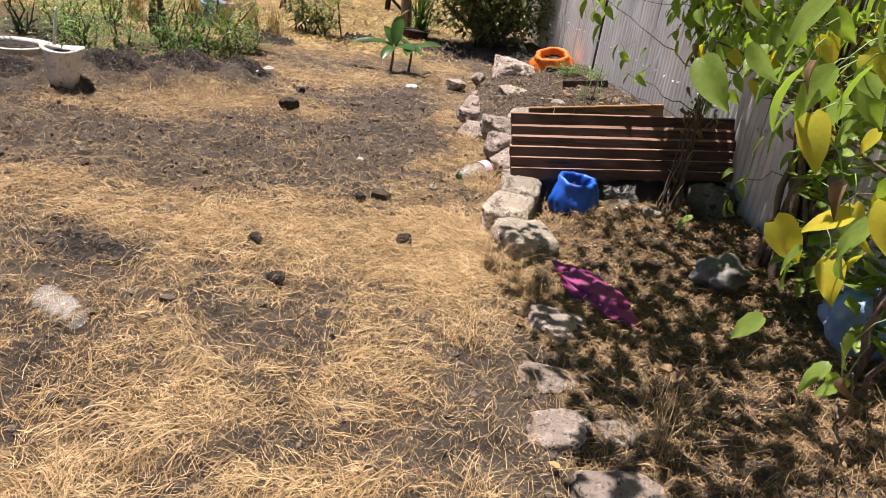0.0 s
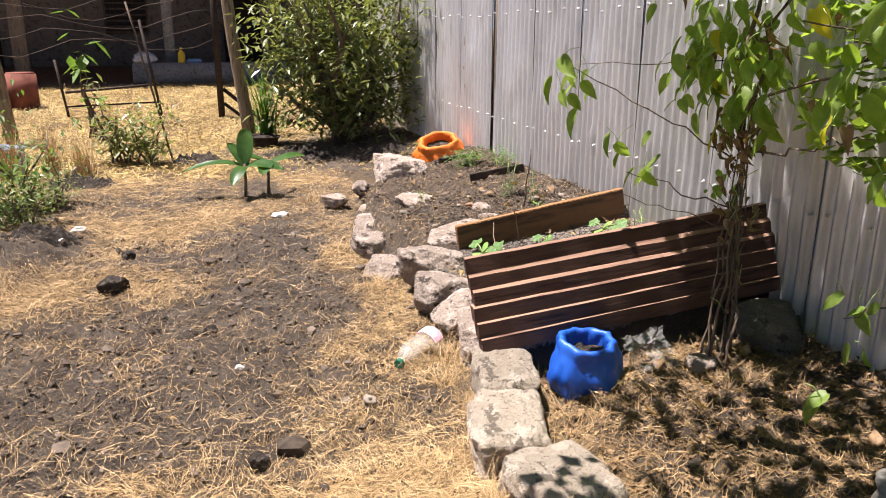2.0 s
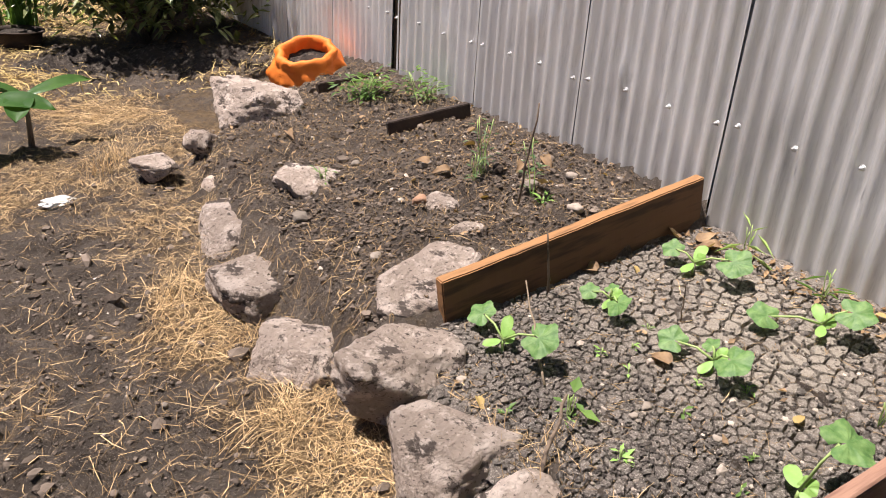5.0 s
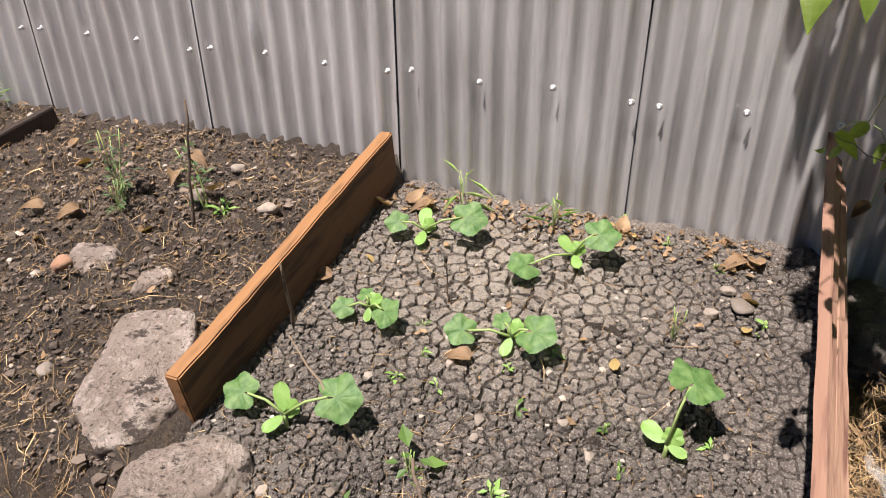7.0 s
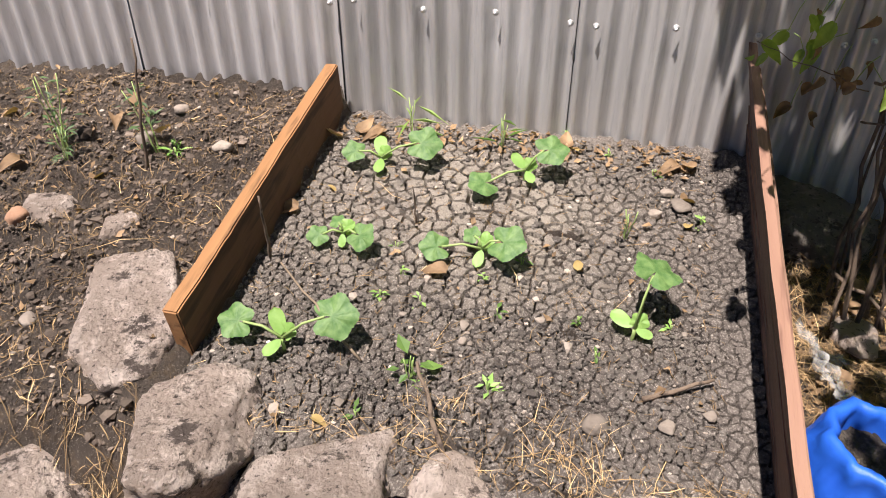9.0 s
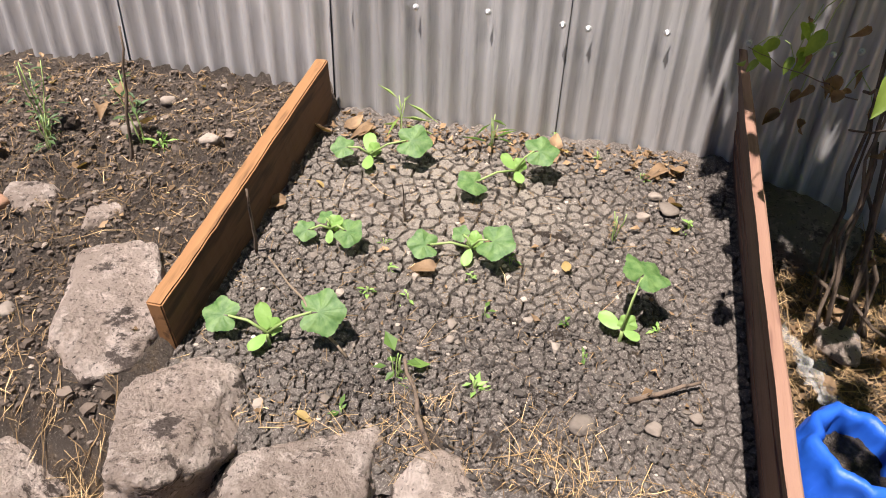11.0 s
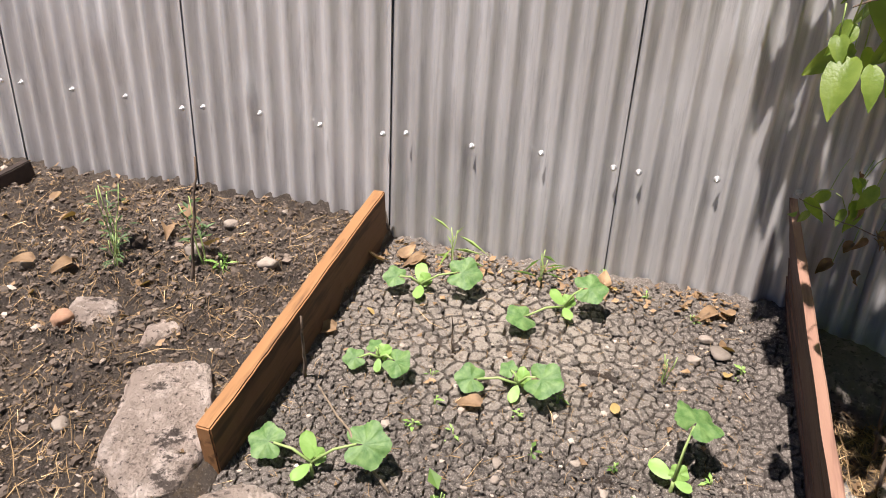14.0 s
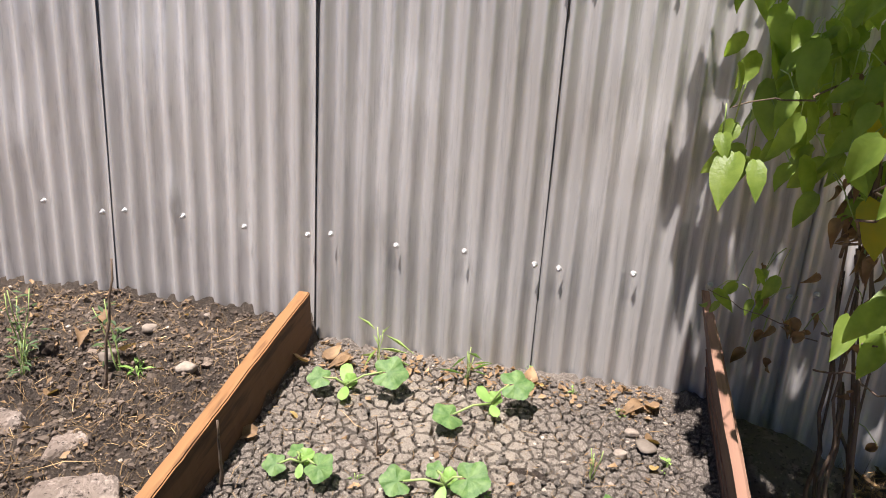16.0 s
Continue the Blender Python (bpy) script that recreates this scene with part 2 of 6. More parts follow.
def glass_material():
    m, n, l, p = mat("clear_dusty_plastic", 0.25, 0, 0.5)
    p.inputs["Base Color"].default_value = (0.74, 0.72, 0.68, 1)
    v = coords(n, l)
    t, x = n.new("ShaderNodeBsdfTransparent"), n.new("ShaderNodeMixShader")
    l.new(noisy(n, l, v, 14, 4, 0.6, 0.20, 1.9), x.inputs[0])
    l.new(t.outputs[0], x.inputs[1])
    l.new(p.outputs[0], x.inputs[2])
    l.new(x.outputs[0], n["Material Output"].inputs[0])
    return m


PLASTIC = glass_material()


# ---- building helpers ----
def mesh_of(name, bm, material, smooth=True):
    me = bpy.data.meshes.new(name)
    bm.to_mesh(me)
    bm.free()
    if material:
        me.materials.append(material)
    if smooth:
        me.shade_smooth()
    return me


def raw_mesh(name, verts, faces, material, smooth=True):
    me = bpy.data.meshes.new(name)
    me.from_pydata(verts, [], faces)
    me.materials.append(material)
    if smooth:
        me.shade_smooth()
    me.update()
    return me


def part(name, data, material, parent, label="", smooth=True):
    """One mesh object under a thing or a part; data is a bmesh or a mesh."""
    ob = new(name, mesh_of(name, data, material, smooth) if isinstance(data, bmesh.types.BMesh) else data)
    ob.parent = parent
    return tagged(ob, label)


def thing(name, data, material, label, category, group="", kind="", at=None, smooth=True):
    ob = new(name, mesh_of(name, data, material, smooth) if isinstance(data, bmesh.types.BMesh) else data)
    if at is not None:
        ob.matrix_world = at
    return tagged(ob, label, category, group, kind)


def tube(points, radii, sides=6):
    """A bent tapered tube through points."""
    bm = bmesh.new()
    pts = [Vector(p) for p in points]
    rings = []
    up = Vector((0.3, 0.1, 1)).normalized()
    for i, p in enumerate(pts):
        d = (pts[min(i + 1, len(pts) - 1)] - pts[max(i - 1, 0)]).normalized()
        a = d.cross(up if abs(d.dot(up)) < 0.95 else Vector((1, 0, 0))).normalized()
        b = d.cross(a)
        r = radii[i] if isinstance(radii, (list, tuple)) else radii
        rings.append([bm.verts.new(p + r * (math.cos(6.2832 * k / sides) * a + math.sin(6.2832 * k / sides) * b)) for k in range(sides)])
    for q, w in zip(rings, rings[1:]):
        for k in range(sides):
            bm.faces.new((q[k], q[(k + 1) % sides], w[(k + 1) % sides], w[k]))
    bm.faces.new(rings[0][::-1])
    bm.faces.new(rings[-1])
    return bm


def wander(a, b, n, amount, rng):
    """Points from a to b with a natural waver."""
    a, b = Vector(a), Vector(b)
    out = []
    for i in range(n + 1):
        f = i / n
        k = amount * math.sin(math.pi * f) ** 0.5 if 0 < f < 1 else 0
        out.append(a.lerp(b, f) + k * Vector((rng.uniform(-1, 1), rng.uniform(-1, 1), rng.uniform(-0.6, 0.6))))
    return out


def block(sx, sy, sz, bevel=0.004):
    bm = bmesh.new()
    bmesh.ops.create_cube(bm, size=1)
    bmesh.ops.scale(bm, vec=(sx, sy, sz), verts=bm.verts)
    bmesh.ops.translate(bm, vec=(0, 0, sz / 2), verts=bm.verts)
    if bevel:
        bmesh.ops.bevel(bm, geom=bm.edges[:], offset=bevel, segments=2, affect="EDGES")
    return bm


def shift(bm, m):
    bmesh.ops.transform(bm, matrix=m, verts=bm.verts)
    return bm


def smooth01(a, b, x):
    t = np.clip((np.asarray(x, float) - a) / (b - a), 0, 1)
    return t * t * (3 - 2 * t)


def lattice(ix, iy, seed):
    h = (ix * 374761393 + iy * 668265263 + seed * 974634777) & 0x7FFFFFFF
    h = ((h ^ (h >> 13)) * 1274126177) & 0x7FFFFFFF
    return ((h ^ (h >> 16)) & 0xFFFF) / 65535.0


def waves(x, y, scale, seed=1, octaves=3):
    """Value noise from 0 to 1 over the plan; works on arrays."""
    x, y = np.asarray(x, float) * scale, np.asarray(y, float) * scale
    total, amp, norm = 0, 1.0, 0
    for o in range(octaves):
        ix, iy = np.floor(x).astype(np.int64), np.floor(y).astype(np.int64)
        fx, fy = x - ix, y - iy
        fx, fy = fx * fx * (3 - 2 * fx), fy * fy * (3 - 2 * fy)
        v = (lattice(ix, iy, seed + o) * (1 - fx) + lattice(ix + 1, iy, seed + o) * fx) * (1 - fy) + \
            (lattice(ix, iy + 1, seed + o) * (1 - fx) + lattice(ix + 1, iy + 1, seed + o) * fx) * fy
        total, norm, amp = total + amp * v, norm + amp, amp * 0.5
        x, y = x * 2.03, y * 2.03
    return total / norm


# ---- the ground ----
FENCE_X = 2.93


def edge_x(y):
    """The line of border stones."""
    return np.interp(y, [0, 2.4, 4.4, 5.2, 5.8, 6.5, 7.2, 8.0, 8.8, 9.4, 10.2], [1.35, 1.38, 1.45, 1.55, 1.52, 1.58, 1.42, 1.5, 1.6, 2.1, 2.9])


def base_height(x, y):
    x, y = np.asarray(x, float), np.asarray(y, float)
    e = edge_x(y)
    k = np.clip((x - e) / (FENCE_X - e + 1e-6), 0, 1.4)
    inside = smooth01(-0.10, 0.12, x - e)
    bed = np.where(y > 6.6, 0.20 + 0.19 * k, 0.17 + 0.15 * k)
    bed = np.where(y > 9.2, bed * (1 - 0.4 * smooth01(9.2, 10.8, y)), bed)
    bed = bed - 0.06 * smooth01(7.4, 8.2, y) * (1 - 0.6 * np.clip(k, 0, 1))
    low = 0.015 + 0.13 * k
    w = smooth01(5.22, 5.34, y) * (1 - smooth01(9.7, 10.6, y))
    far = 0.17 * smooth01(1.6, 2.9, x) * smooth01(9.7, 10.6, y)
    mound = 0.16 * np.exp(-((y - 7.35 - 0.62 * (x + 1.4)) / 0.42) ** 2) * smooth01(-0.45, -0.85, x)
    rise = 0.04 * np.clip(y - 13, 0, 20)
    return inside * (bed * w + low * (1 - w) * (y < 5.4)) + far + rise + mound


def straw_cover(x, y):
    """0 where bare soil shows, 1 where dry grass lies thick."""
    x, y = np.asarray(x, float), np.asarray(y, float)
    d = 0.39 + 2.0 * (waves(x, y, 1.7, 11, 4) - 0.47) + 0.9 * (waves(x, y, 9, 13, 3) - 0.5)
    for cx, cy, rx, ry, a in ((-0.75, 3.85, 0.42, 0.26, -0.9), (0.22, 3.15, 0.34, 0.26, -0.55), (-0.95, 5.3, 1.3, 0.55, -0.75), (0.35, 6.15, 0.8, 0.6, -0.7), (1.05, 5.30, 0.30, 0.2, 0.3), (-0.2, 5.5, 1.3, 0.7, -0.45), (0.75, 6.9, 0.6, 0.8, -0.4), (0.1, 4.95, 0.9, 0.35, -0.25),
                              (0.9, 7.1, 0.5, 0.9, -0.35), (0.9, 8.4, 0.4, 0.5, -0.4), (0.9, 3.7, 0.45, 1.1, 0.4), (-0.3, 2.2, 0.9, 0.8, 0.4), (-0.6, 7.2, 0.8, 0.5, 0.45),
                              (-0.1, 8.6, 0.7, 0.8, 0.45), (0.9, 4.5, 0.4, 0.4, 0.3), (1.9, 11.8, 1.4, 1.0, -0.9), (0.1, 4.4, 0.6, 0.4, 0.2), (0.95, 9.6, 0.5, 0.5, -0.4),
                              (1.18, 7.4, 0.16, 0.35, 0.8), (1.28, 6.5, 0.13, 0.22, 0.8), (1.35, 5.55, 0.15, 0.2, 0.6), (0.75, 2.7, 0.40, 0.30, -0.5), (1.1, 2.9, 0.40, 0.8, -0.35), (1.25, 3.1, 0.30, 0.7, -0.4)):
        d = d + a * np.exp(-(((x - cx) / rx) ** 2 + ((y - cy) / ry) ** 2))
    d = d + 0.8 * smooth01(9.6, 11.2, y) * (1 - smooth01(0.6, 1.8, x + 0.8 * (waves(x, y, 2, 15) - 0.5)) * (1 - smooth01(13, 14, y)))
    e = edge_x(y)
    wob = 0.25 * (waves(x, y, 6, 17) - 0.5)
    inner = smooth01(-0.12, 0.06, x - e + wob)
    late = smooth01(5.1, 5.3, y) * (1 - smooth01(9.6, 10.3, y + wob))
    d = d * (1 - inner * late) + 0.04 * inner * late
    d = d * (1 - 0.7 * inner * (1 - smooth01(5.1, 5.3, y)))
    mound = 1.2 * np.exp(-((y - 7.3 - 0.62 * (x + 1.4) + wob) / 0.4) ** 2) * smooth01(-0.35, -0.75, x + wob)
    return np.clip(d - mound, 0, 1)


def ground_height(x, y):
    x, y = np.asarray(x, float), np.asarray(y, float)
    near = np.exp(-np.clip(np.hypot(x, y - 5) - 7, 0, None) / 3)
    bare = 1 - straw_cover(x, y)
    return base_height(x, y) + near * (0.035 * (waves(x, y, 3, 5) - 0.5) + (0.015 + 0.060 * bare) * (waves(x, y, 17, 7, 3) - 0.5) + (0.006 + 0.026 * bare) * (waves(x, y, 50, 9, 2) - 0.5))


def gh(x, y):
    return float(ground_height(x, y))


def axis(lo, hi, step, far):
    """Fine steps from lo to hi that widen out to far on both sides."""
    mid = list(np.arange(lo, hi, step))
    out, s, v = [], step, mid[-1]
    while v < far:
        s *= 1.22
        v += s
        out.append(v)
    low, s, v = [], step, mid[0]
    while v > -far:
        s *= 1.22
        v -= s
        low.append(v)
    return np.array(low[::-1] + mid + out)


def grid_mesh(name, X, Y, Z, material):
    ny, nx = X.shape
    i = np.arange(ny * nx).reshape(ny, nx)
    faces = np.stack([i[:-1, :-1], i[:-1, 1:], i[1:, 1:], i[1:, :-1]], -1).reshape(-1, 4)
    return raw_mesh(name, np.stack([X, Y, Z], -1).reshape(-1, 3).tolist(), faces.tolist(), material)


def build_ground():
    X, Y = np.meshgrid(axis(-3.2, 3.1, 0.022, 400), axis(1.0, 11.5, 0.026, 400))
    Z = ground_height(X, Y)
    inbed = (X > 1.62) & (X < 2.95) & (Y > 5.25) & (Y < 6.58)
    Z = np.where(inbed, Z - 0.03, Z)
    me = grid_mesh("ground", X, Y, Z, GROUND)
    att = me.attributes.new("straw", "FLOAT", "POINT")
    att.data.foreach_set("value", straw_cover(X, Y).reshape(-1).astype(np.float32))
    thing("ground", me, None, "dark garden soil littered with dry yellow grass", "ground", kind="structure")


build_ground()


def bed_height(x, y):
    return 0.165 + 0.155 * np.clip((np.asarray(x, float) - 1.55) / 1.35, 0, 1) + 0.02 * (waves(x, y, 4, 3) - 0.5)


def bh(x, y):
    return float(bed_height(x, y))


from mathutils import kdtree


def build_clay():
    """The raised bed's top: dried clay soil split by shrinkage cracks."""
    rng = np.random.default_rng(4)
    xs, ys = np.arange(1.56, 2.935, 0.0030), np.arange(5.228, 6.59, 0.0030)
    X, Y = np.meshgrid(xs, ys)
    cand = rng.uniform((1.5, 5.2), (3.05, 6.7), (9000, 2))
    seeds = []
    grid = {}
    for p in cand:
        big = math.exp(-(((p[0] - 2.5) / 0.33) ** 2 + ((p[1] - 6.1) / 0.42) ** 2))
        r = (0.013 if rng.random() < 0.35 else 0.023) + 0.022 * big
        key = (int(p[0] / 0.05), int(p[1] / 0.05))
        if all((p[0] - q[0]) ** 2 + (p[1] - q[1]) ** 2 > r * r for a in (-1, 0, 1) for b in (-1, 0, 1) for q in grid.get((key[0] + a, key[1] + b), ())):
            grid.setdefault(key, []).append(p)
            seeds.append(p)
    S = np.array(seeds)
    lift = rng.uniform(-0.0025, 0.0025, len(S))
    tilt = rng.uniform(-0.07, 0.07, (len(S), 2))
    P = np.stack([X + 0.016 * (waves(X, Y, 34, 21) - 0.5), Y + 0.016 * (waves(X, Y, 34, 22) - 0.5)], -1).reshape(-1, 2)
    tree = kdtree.KDTree(len(S))
    for k, q in enumerate(S):
        tree.insert((q[0], q[1], 0), k)
    tree.balance()
    two = np.array([[f[1] for f in tree.find_n((q[0], q[1], 0), 2)] for q in P])
    a, b = two.T
    da, db = np.hypot(*(P - S[a]).T), np.hypot(*(P - S[b]).T)
    gap = (db ** 2 - da ** 2) / (2 * np.hypot(*(S[a] - S[b]).T) + 1e-6)
    cell, off = a, ((P - S[a]) * tilt[a]).sum(1)
    gap, cell, off = gap.reshape(X.shape), cell.reshape(X.shape), off.reshape(X.shape)
    mid = np.exp(-(((X - 2.5) / 0.36) ** 2 + ((Y - 6.1) / 0.45) ** 2))
    width = 0.0014 + 0.0026 * waves(X, Y, 9, 31) ** 2 + 0.0022 * mid
    crack = smooth01(0.45, 1, gap / width)
    rim = smooth01(0, 0.07, X - 1.58 + 0.1 * (waves(X, Y, 9, 41) - 0.5)) * smooth01(0, 0.08, 2.88 - X)
    Z = bed_height(X, Y) + rim * (-(0.024 + 0.016 * mid) * (1 - crack)) + lift[cell] + off + (0.010 - 0.006 * mid) * (waves(X, Y, 85, 33, 4) - 0.5) + 0.012 * (waves(X, Y, 22, 37, 2) - 0.5) + (1 - rim) * 0.03 * (waves(X, Y, 25, 35) - 0.55)
    Z = Z - 0.03 * (1 - smooth01(0, 0.04, X - 1.56))
    me = grid_mesh("soil_bed", X, Y, Z, CRACKED)
    me.shade_flat()
    dry = me.attributes.new("dry", "FLOAT", "POINT")
    dry.data.foreach_set("value", np.clip(1.5 * mid * (0.55 + 0.9 * (waves(X, Y, 7, 51) - 0.4)), 0, 1).ravel())
    thing("soil_bed", me, None, "grey dried clay soil split by cracks in a raised bed", "garden bed", kind="structure")


build_clay()


# ---- corrugated fence ----
def sheet_mesh(width, height, pitch, dents, rng):
    """One corrugated sheet, standing: width along y, ridges upright, thin but closed."""
    n = max(8, int(round(width / pitch * 10)))
    rows = 9 if not dents else 34
    ph = rng.uniform(0, 6.28) * 0
    verts, faces = [], []
    spots = [(rng.uniform(0.1, width - 0.1), rng.uniform(0.2, 1.6), rng.uniform(0.025, 0.12), rng.uniform(-0.018, 0.013)) for _ in range(dents)]
    for side in (0, 1):
        for r in range(rows + 1):
            z = height * r / rows
            for i in range(n + 1):
                y = width * i / n
                o = 0.0180 * math.sin(6.2832 * y / pitch + ph)
                for sy, sz, sr, sd in spots:
                    o += sd * math.exp(-(((y - sy) / sr) ** 2 + ((z - sz) / (sr * 2)) ** 2))
                o += 0.003 * math.sin(3.1 * z + 5 * y)
                verts.append((o + side * 0.0014, y, z))
    w = n + 1
    half = w * (rows + 1)
    for r in range(rows):
        for i in range(n):
            a = r * w + i
            faces.append((a, a + w, a + w + 1, a + 1))
            faces.append((half + a, half + a + 1, half + a + w + 1, half + a + w))
    for r in range(rows):
        for i in (0, n):
            a = r * w + i
            faces.append((a, a + w, half + a + w, half + a))
    return raw_mesh("sheet", verts, faces, ZINC)


def screw_mesh():
    bm = bmesh.new()
    bmesh.ops.create_cone(bm, cap_ends=True, segments=10, radius1=0.011, radius2=0.009, depth=0.003)
    k = bmesh.ops.create_cone(bm, cap_ends=True, segments=8, radius1=0.0065, radius2=0.005, depth=0.014)["verts"]
    bmesh.ops.translate(bm, vec=(0, 0, 0.008), verts=k)
    bmesh.ops.rotate(bm, matrix=Matrix.Rotation(radians(-90), 3, "Y"), verts=bm.verts)
    return mesh_of("screw", bm, SCREWM)


SCREWM = mottled("bright_steel", (0.62, 0.61, 0.60), (0.75, 0.74, 0.73), None, 30, 200, 0.35, 0.6)


def build_fence():
    fence = new("corrugated_fence")
    tagged(fence, "tall grey corrugated iron fence of overlapping galvanised sheets", "fence", kind="structure")
    rng = random.Random(8)
    seams = [-3.2, -2.4, -1.6, -0.85, -0.1, 0.66, 1.42, 2.2, 2.96, 3.72, 4.3, 5.06, 5.83, 6.6, 7.38, 8.19, 9.13, 10.05, 10.97, 11.75, 12.55, 13.35, 14.1]
    bolt = screw_mesh()
    for k, (a, b) in enumerate(zip(seams, seams[1:])):
        w = b - a + (0.035 if abs(b - 9.13) > 0.1 else -0.045)
        ob = part("sheet", sheet_mesh(w, 2.15, (b - a) / 10, 10 if 2 < a < 11 else 2, rng), None, fence)
        # two sheets beside the bed darker, the far ones lighter, the rest at random
        sheet_tone = 0.85 if 5 < a < 6 else rng.uniform(0.94, 1.06) if a < 9 else 1.1
        ob.color = (sheet_tone, sheet_tone * 0.995, sheet_tone * 0.99, 1)
        foot = float(base_height(FENCE_X, (a + b) / 2)) - 0.10
        ob.location = (FENCE_X - 0.008, a, foot)
        ob.rotation_euler = (radians(rng.uniform(-0.4, 0.4)), radians(rng.uniform(-0.2, 0.3)), radians(-1.25))
        if a > 3.5 and a < 12:
            for j in (0.25, 3.25, 6.25, 9.25):
                s = part("screw", bolt, None, fence)
                s.location = (FENCE_X - 0.024 + 0.0165 * j / 10, a + (b - a) * j / 10, 0.70 + rng.uniform(-0.01, 0.012))
                s.rotation_euler = (rng.uniform(-0.2, 0.2), rng.uniform(-0.15, 0.15), 0)
            for rail in (1.35, 1.95):
                for j in (0.25, 3.25, 6.25, 9.25):
                    s = part("screw", bolt, None, fence)
                    s.location = (FENCE_X - 0.024 + 0.0165 * j / 10, a + (b - a) * j / 10, rail + 0.25 + rng.uniform(-0.02, 0.02))
    for y, z, h in ((9.86, 1.36, 0.10), (9.88, 1.10, 0.04), (9.84, 0.92, 0.04)):
        st = bmesh.new()
        bmesh.ops.create_circle(st, cap_ends=True, segments=14, radius=1)
        for v in st.verts:
            v.co = Vector((0, v.co.x * 0.010 * (1 + 0.3 * noise.noise(v.co * 3)), v.co.y * h / 2))
        stain = part("rust_stain", st, RUST, fence, "small rust stain")
        stain.location = (FENCE_X - 0.0235, y, z)
    post = part("post", block(0.07, 0.09, 2.1), BARK, fence, "dark weathered post in the gap between sheets")
    post.location = (FENCE_X + 0.05, 9.11, 0.1)
    for z in (0.72, 1.9):
        rail = part("rail", shift(block(0.05, 17.2, 0.07), Matrix.Translation((0, 8.6 - 3.2, 0))), POSTWOOD, fence, "wooden rail behind the sheets")
        rail.location = (FENCE_X + 0.055, 0, z - 0.03)
    return fence


build_fence()


# ---- planks of the raised bed ----
def plank_between(name, a, b, height, thick, material, label, lean=0.0, rows=40, face=None):
    """A sawn board on edge from a to b (top edge's ends), slightly bowed and chipped."""
    a, b = Vector(a), Vector(b)
    along = (b - a)
    length = along.length
    bm = block(length, thick, height, 0)
    bmesh.ops.subdivide_edges(bm, edges=[e for e in bm.edges if abs(e.verts[0].co.x - e.verts[1].co.x) > 0.1], cuts=rows, use_grid_fill=True)
    bmesh.ops.bevel(bm, geom=[e for e in bm.edges if abs(e.calc_face_angle(0)) > 1], offset=0.004, segments=2, affect="EDGES")
    for v in bm.verts:
        f = v.co.x * 6
        v.co.y += 0.006 * math.sin(v.co.x * 3) + 0.0015 * noise.noise(v.co * 25)
        v.co.z += 0.004 * noise.noise(Vector((f, 0, 3))) + 0.0018 * noise.noise(v.co * 40)
    if face:
        for f in bm.faces:
            f.material_index = 1 if abs(f.normal.y) > 0.7 else 0
    ang = math.atan2(along.y, along.x)
    pitch = -math.asin(along.z / length)
    m = Matrix.Translation((a + b) / 2) @ Matrix.Rotation(ang, 4, "Z") @ Matrix.Rotation(pitch, 4, "Y") @ Matrix.Rotation(lean, 4, "X") @ Matrix.Translation((0, 0, -height))
    ob = thing(name, bm, material, label, "plank", "planks of the raised beds", at=m, smooth=False)
    if face:
        ob.data.materials.append(face)
    return ob


# long faces get the pine darkened as shade, top and ends the plain one
plank_between("plank", (1.765, 6.612, 0.345), (2.875, 6.612, 0.51), 0.27, 0.042, PLANK, "pine plank on edge with faces coloured as shaded and an orange sawn top", face=SHADED_PINE)


def build_grooved_board():
    """Thick red-brown timber with horizontal ledges, leaning over the bed."""
    a, b = Vector((1.40, 5.345, 0.55)), Vector((2.87, 5.320, 0.70))
    along = b - a
    length = along.length
    root = new("grooved_board")
    tagged(root, "dark red-brown stacked timber boards with ledges edging the raised bed", "plank", "planks of the raised beds")
    root.matrix_world = Matrix.Translation(a) @ Matrix.Rotation(math.atan2(along.y, along.x), 4, "Z") @ Matrix.Rotation(-math.asin(along.z / length), 4, "Y")
    h = 0.066
    for k in range(6):
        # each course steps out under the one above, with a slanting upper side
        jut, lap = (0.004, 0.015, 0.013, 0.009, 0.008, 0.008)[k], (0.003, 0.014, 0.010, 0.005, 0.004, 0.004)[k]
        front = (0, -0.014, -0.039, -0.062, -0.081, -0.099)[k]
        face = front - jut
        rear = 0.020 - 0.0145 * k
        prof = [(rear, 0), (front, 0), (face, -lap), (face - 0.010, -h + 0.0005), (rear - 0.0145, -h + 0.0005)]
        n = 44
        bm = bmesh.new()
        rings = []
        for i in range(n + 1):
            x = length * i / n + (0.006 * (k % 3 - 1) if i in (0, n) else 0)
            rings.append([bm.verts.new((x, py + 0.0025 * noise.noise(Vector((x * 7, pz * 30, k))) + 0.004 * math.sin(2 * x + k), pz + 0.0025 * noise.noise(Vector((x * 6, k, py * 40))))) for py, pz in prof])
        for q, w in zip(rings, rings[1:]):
            # tops and slanting ledges take the paler colour that paints sunlight on them
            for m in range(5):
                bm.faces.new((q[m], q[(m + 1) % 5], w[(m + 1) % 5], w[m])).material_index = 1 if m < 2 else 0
        bm.faces.new(rings[0])
        bm.faces.new(rings[-1][::-1])
        bmesh.ops.recalc_face_normals(bm, faces=bm.faces[:])
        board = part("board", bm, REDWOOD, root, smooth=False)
        board.data.materials.append(LIT_TIMBER)
        board.location = (0, 0, -h * k)
    return root


build_grooved_board()
plank_between("plank", (2.38, 8.14, 0.350), (2.82, 8.07, 0.425), 0.16, 0.035, DARKIRON, "short dark weathered board on edge in soil")
plank_between("plank", (2.40, 9.08, 0.33), (2.88, 9.12, 0.36), 0.12, 0.035, DARKIRON, "short dark weathered board on edge in soil")


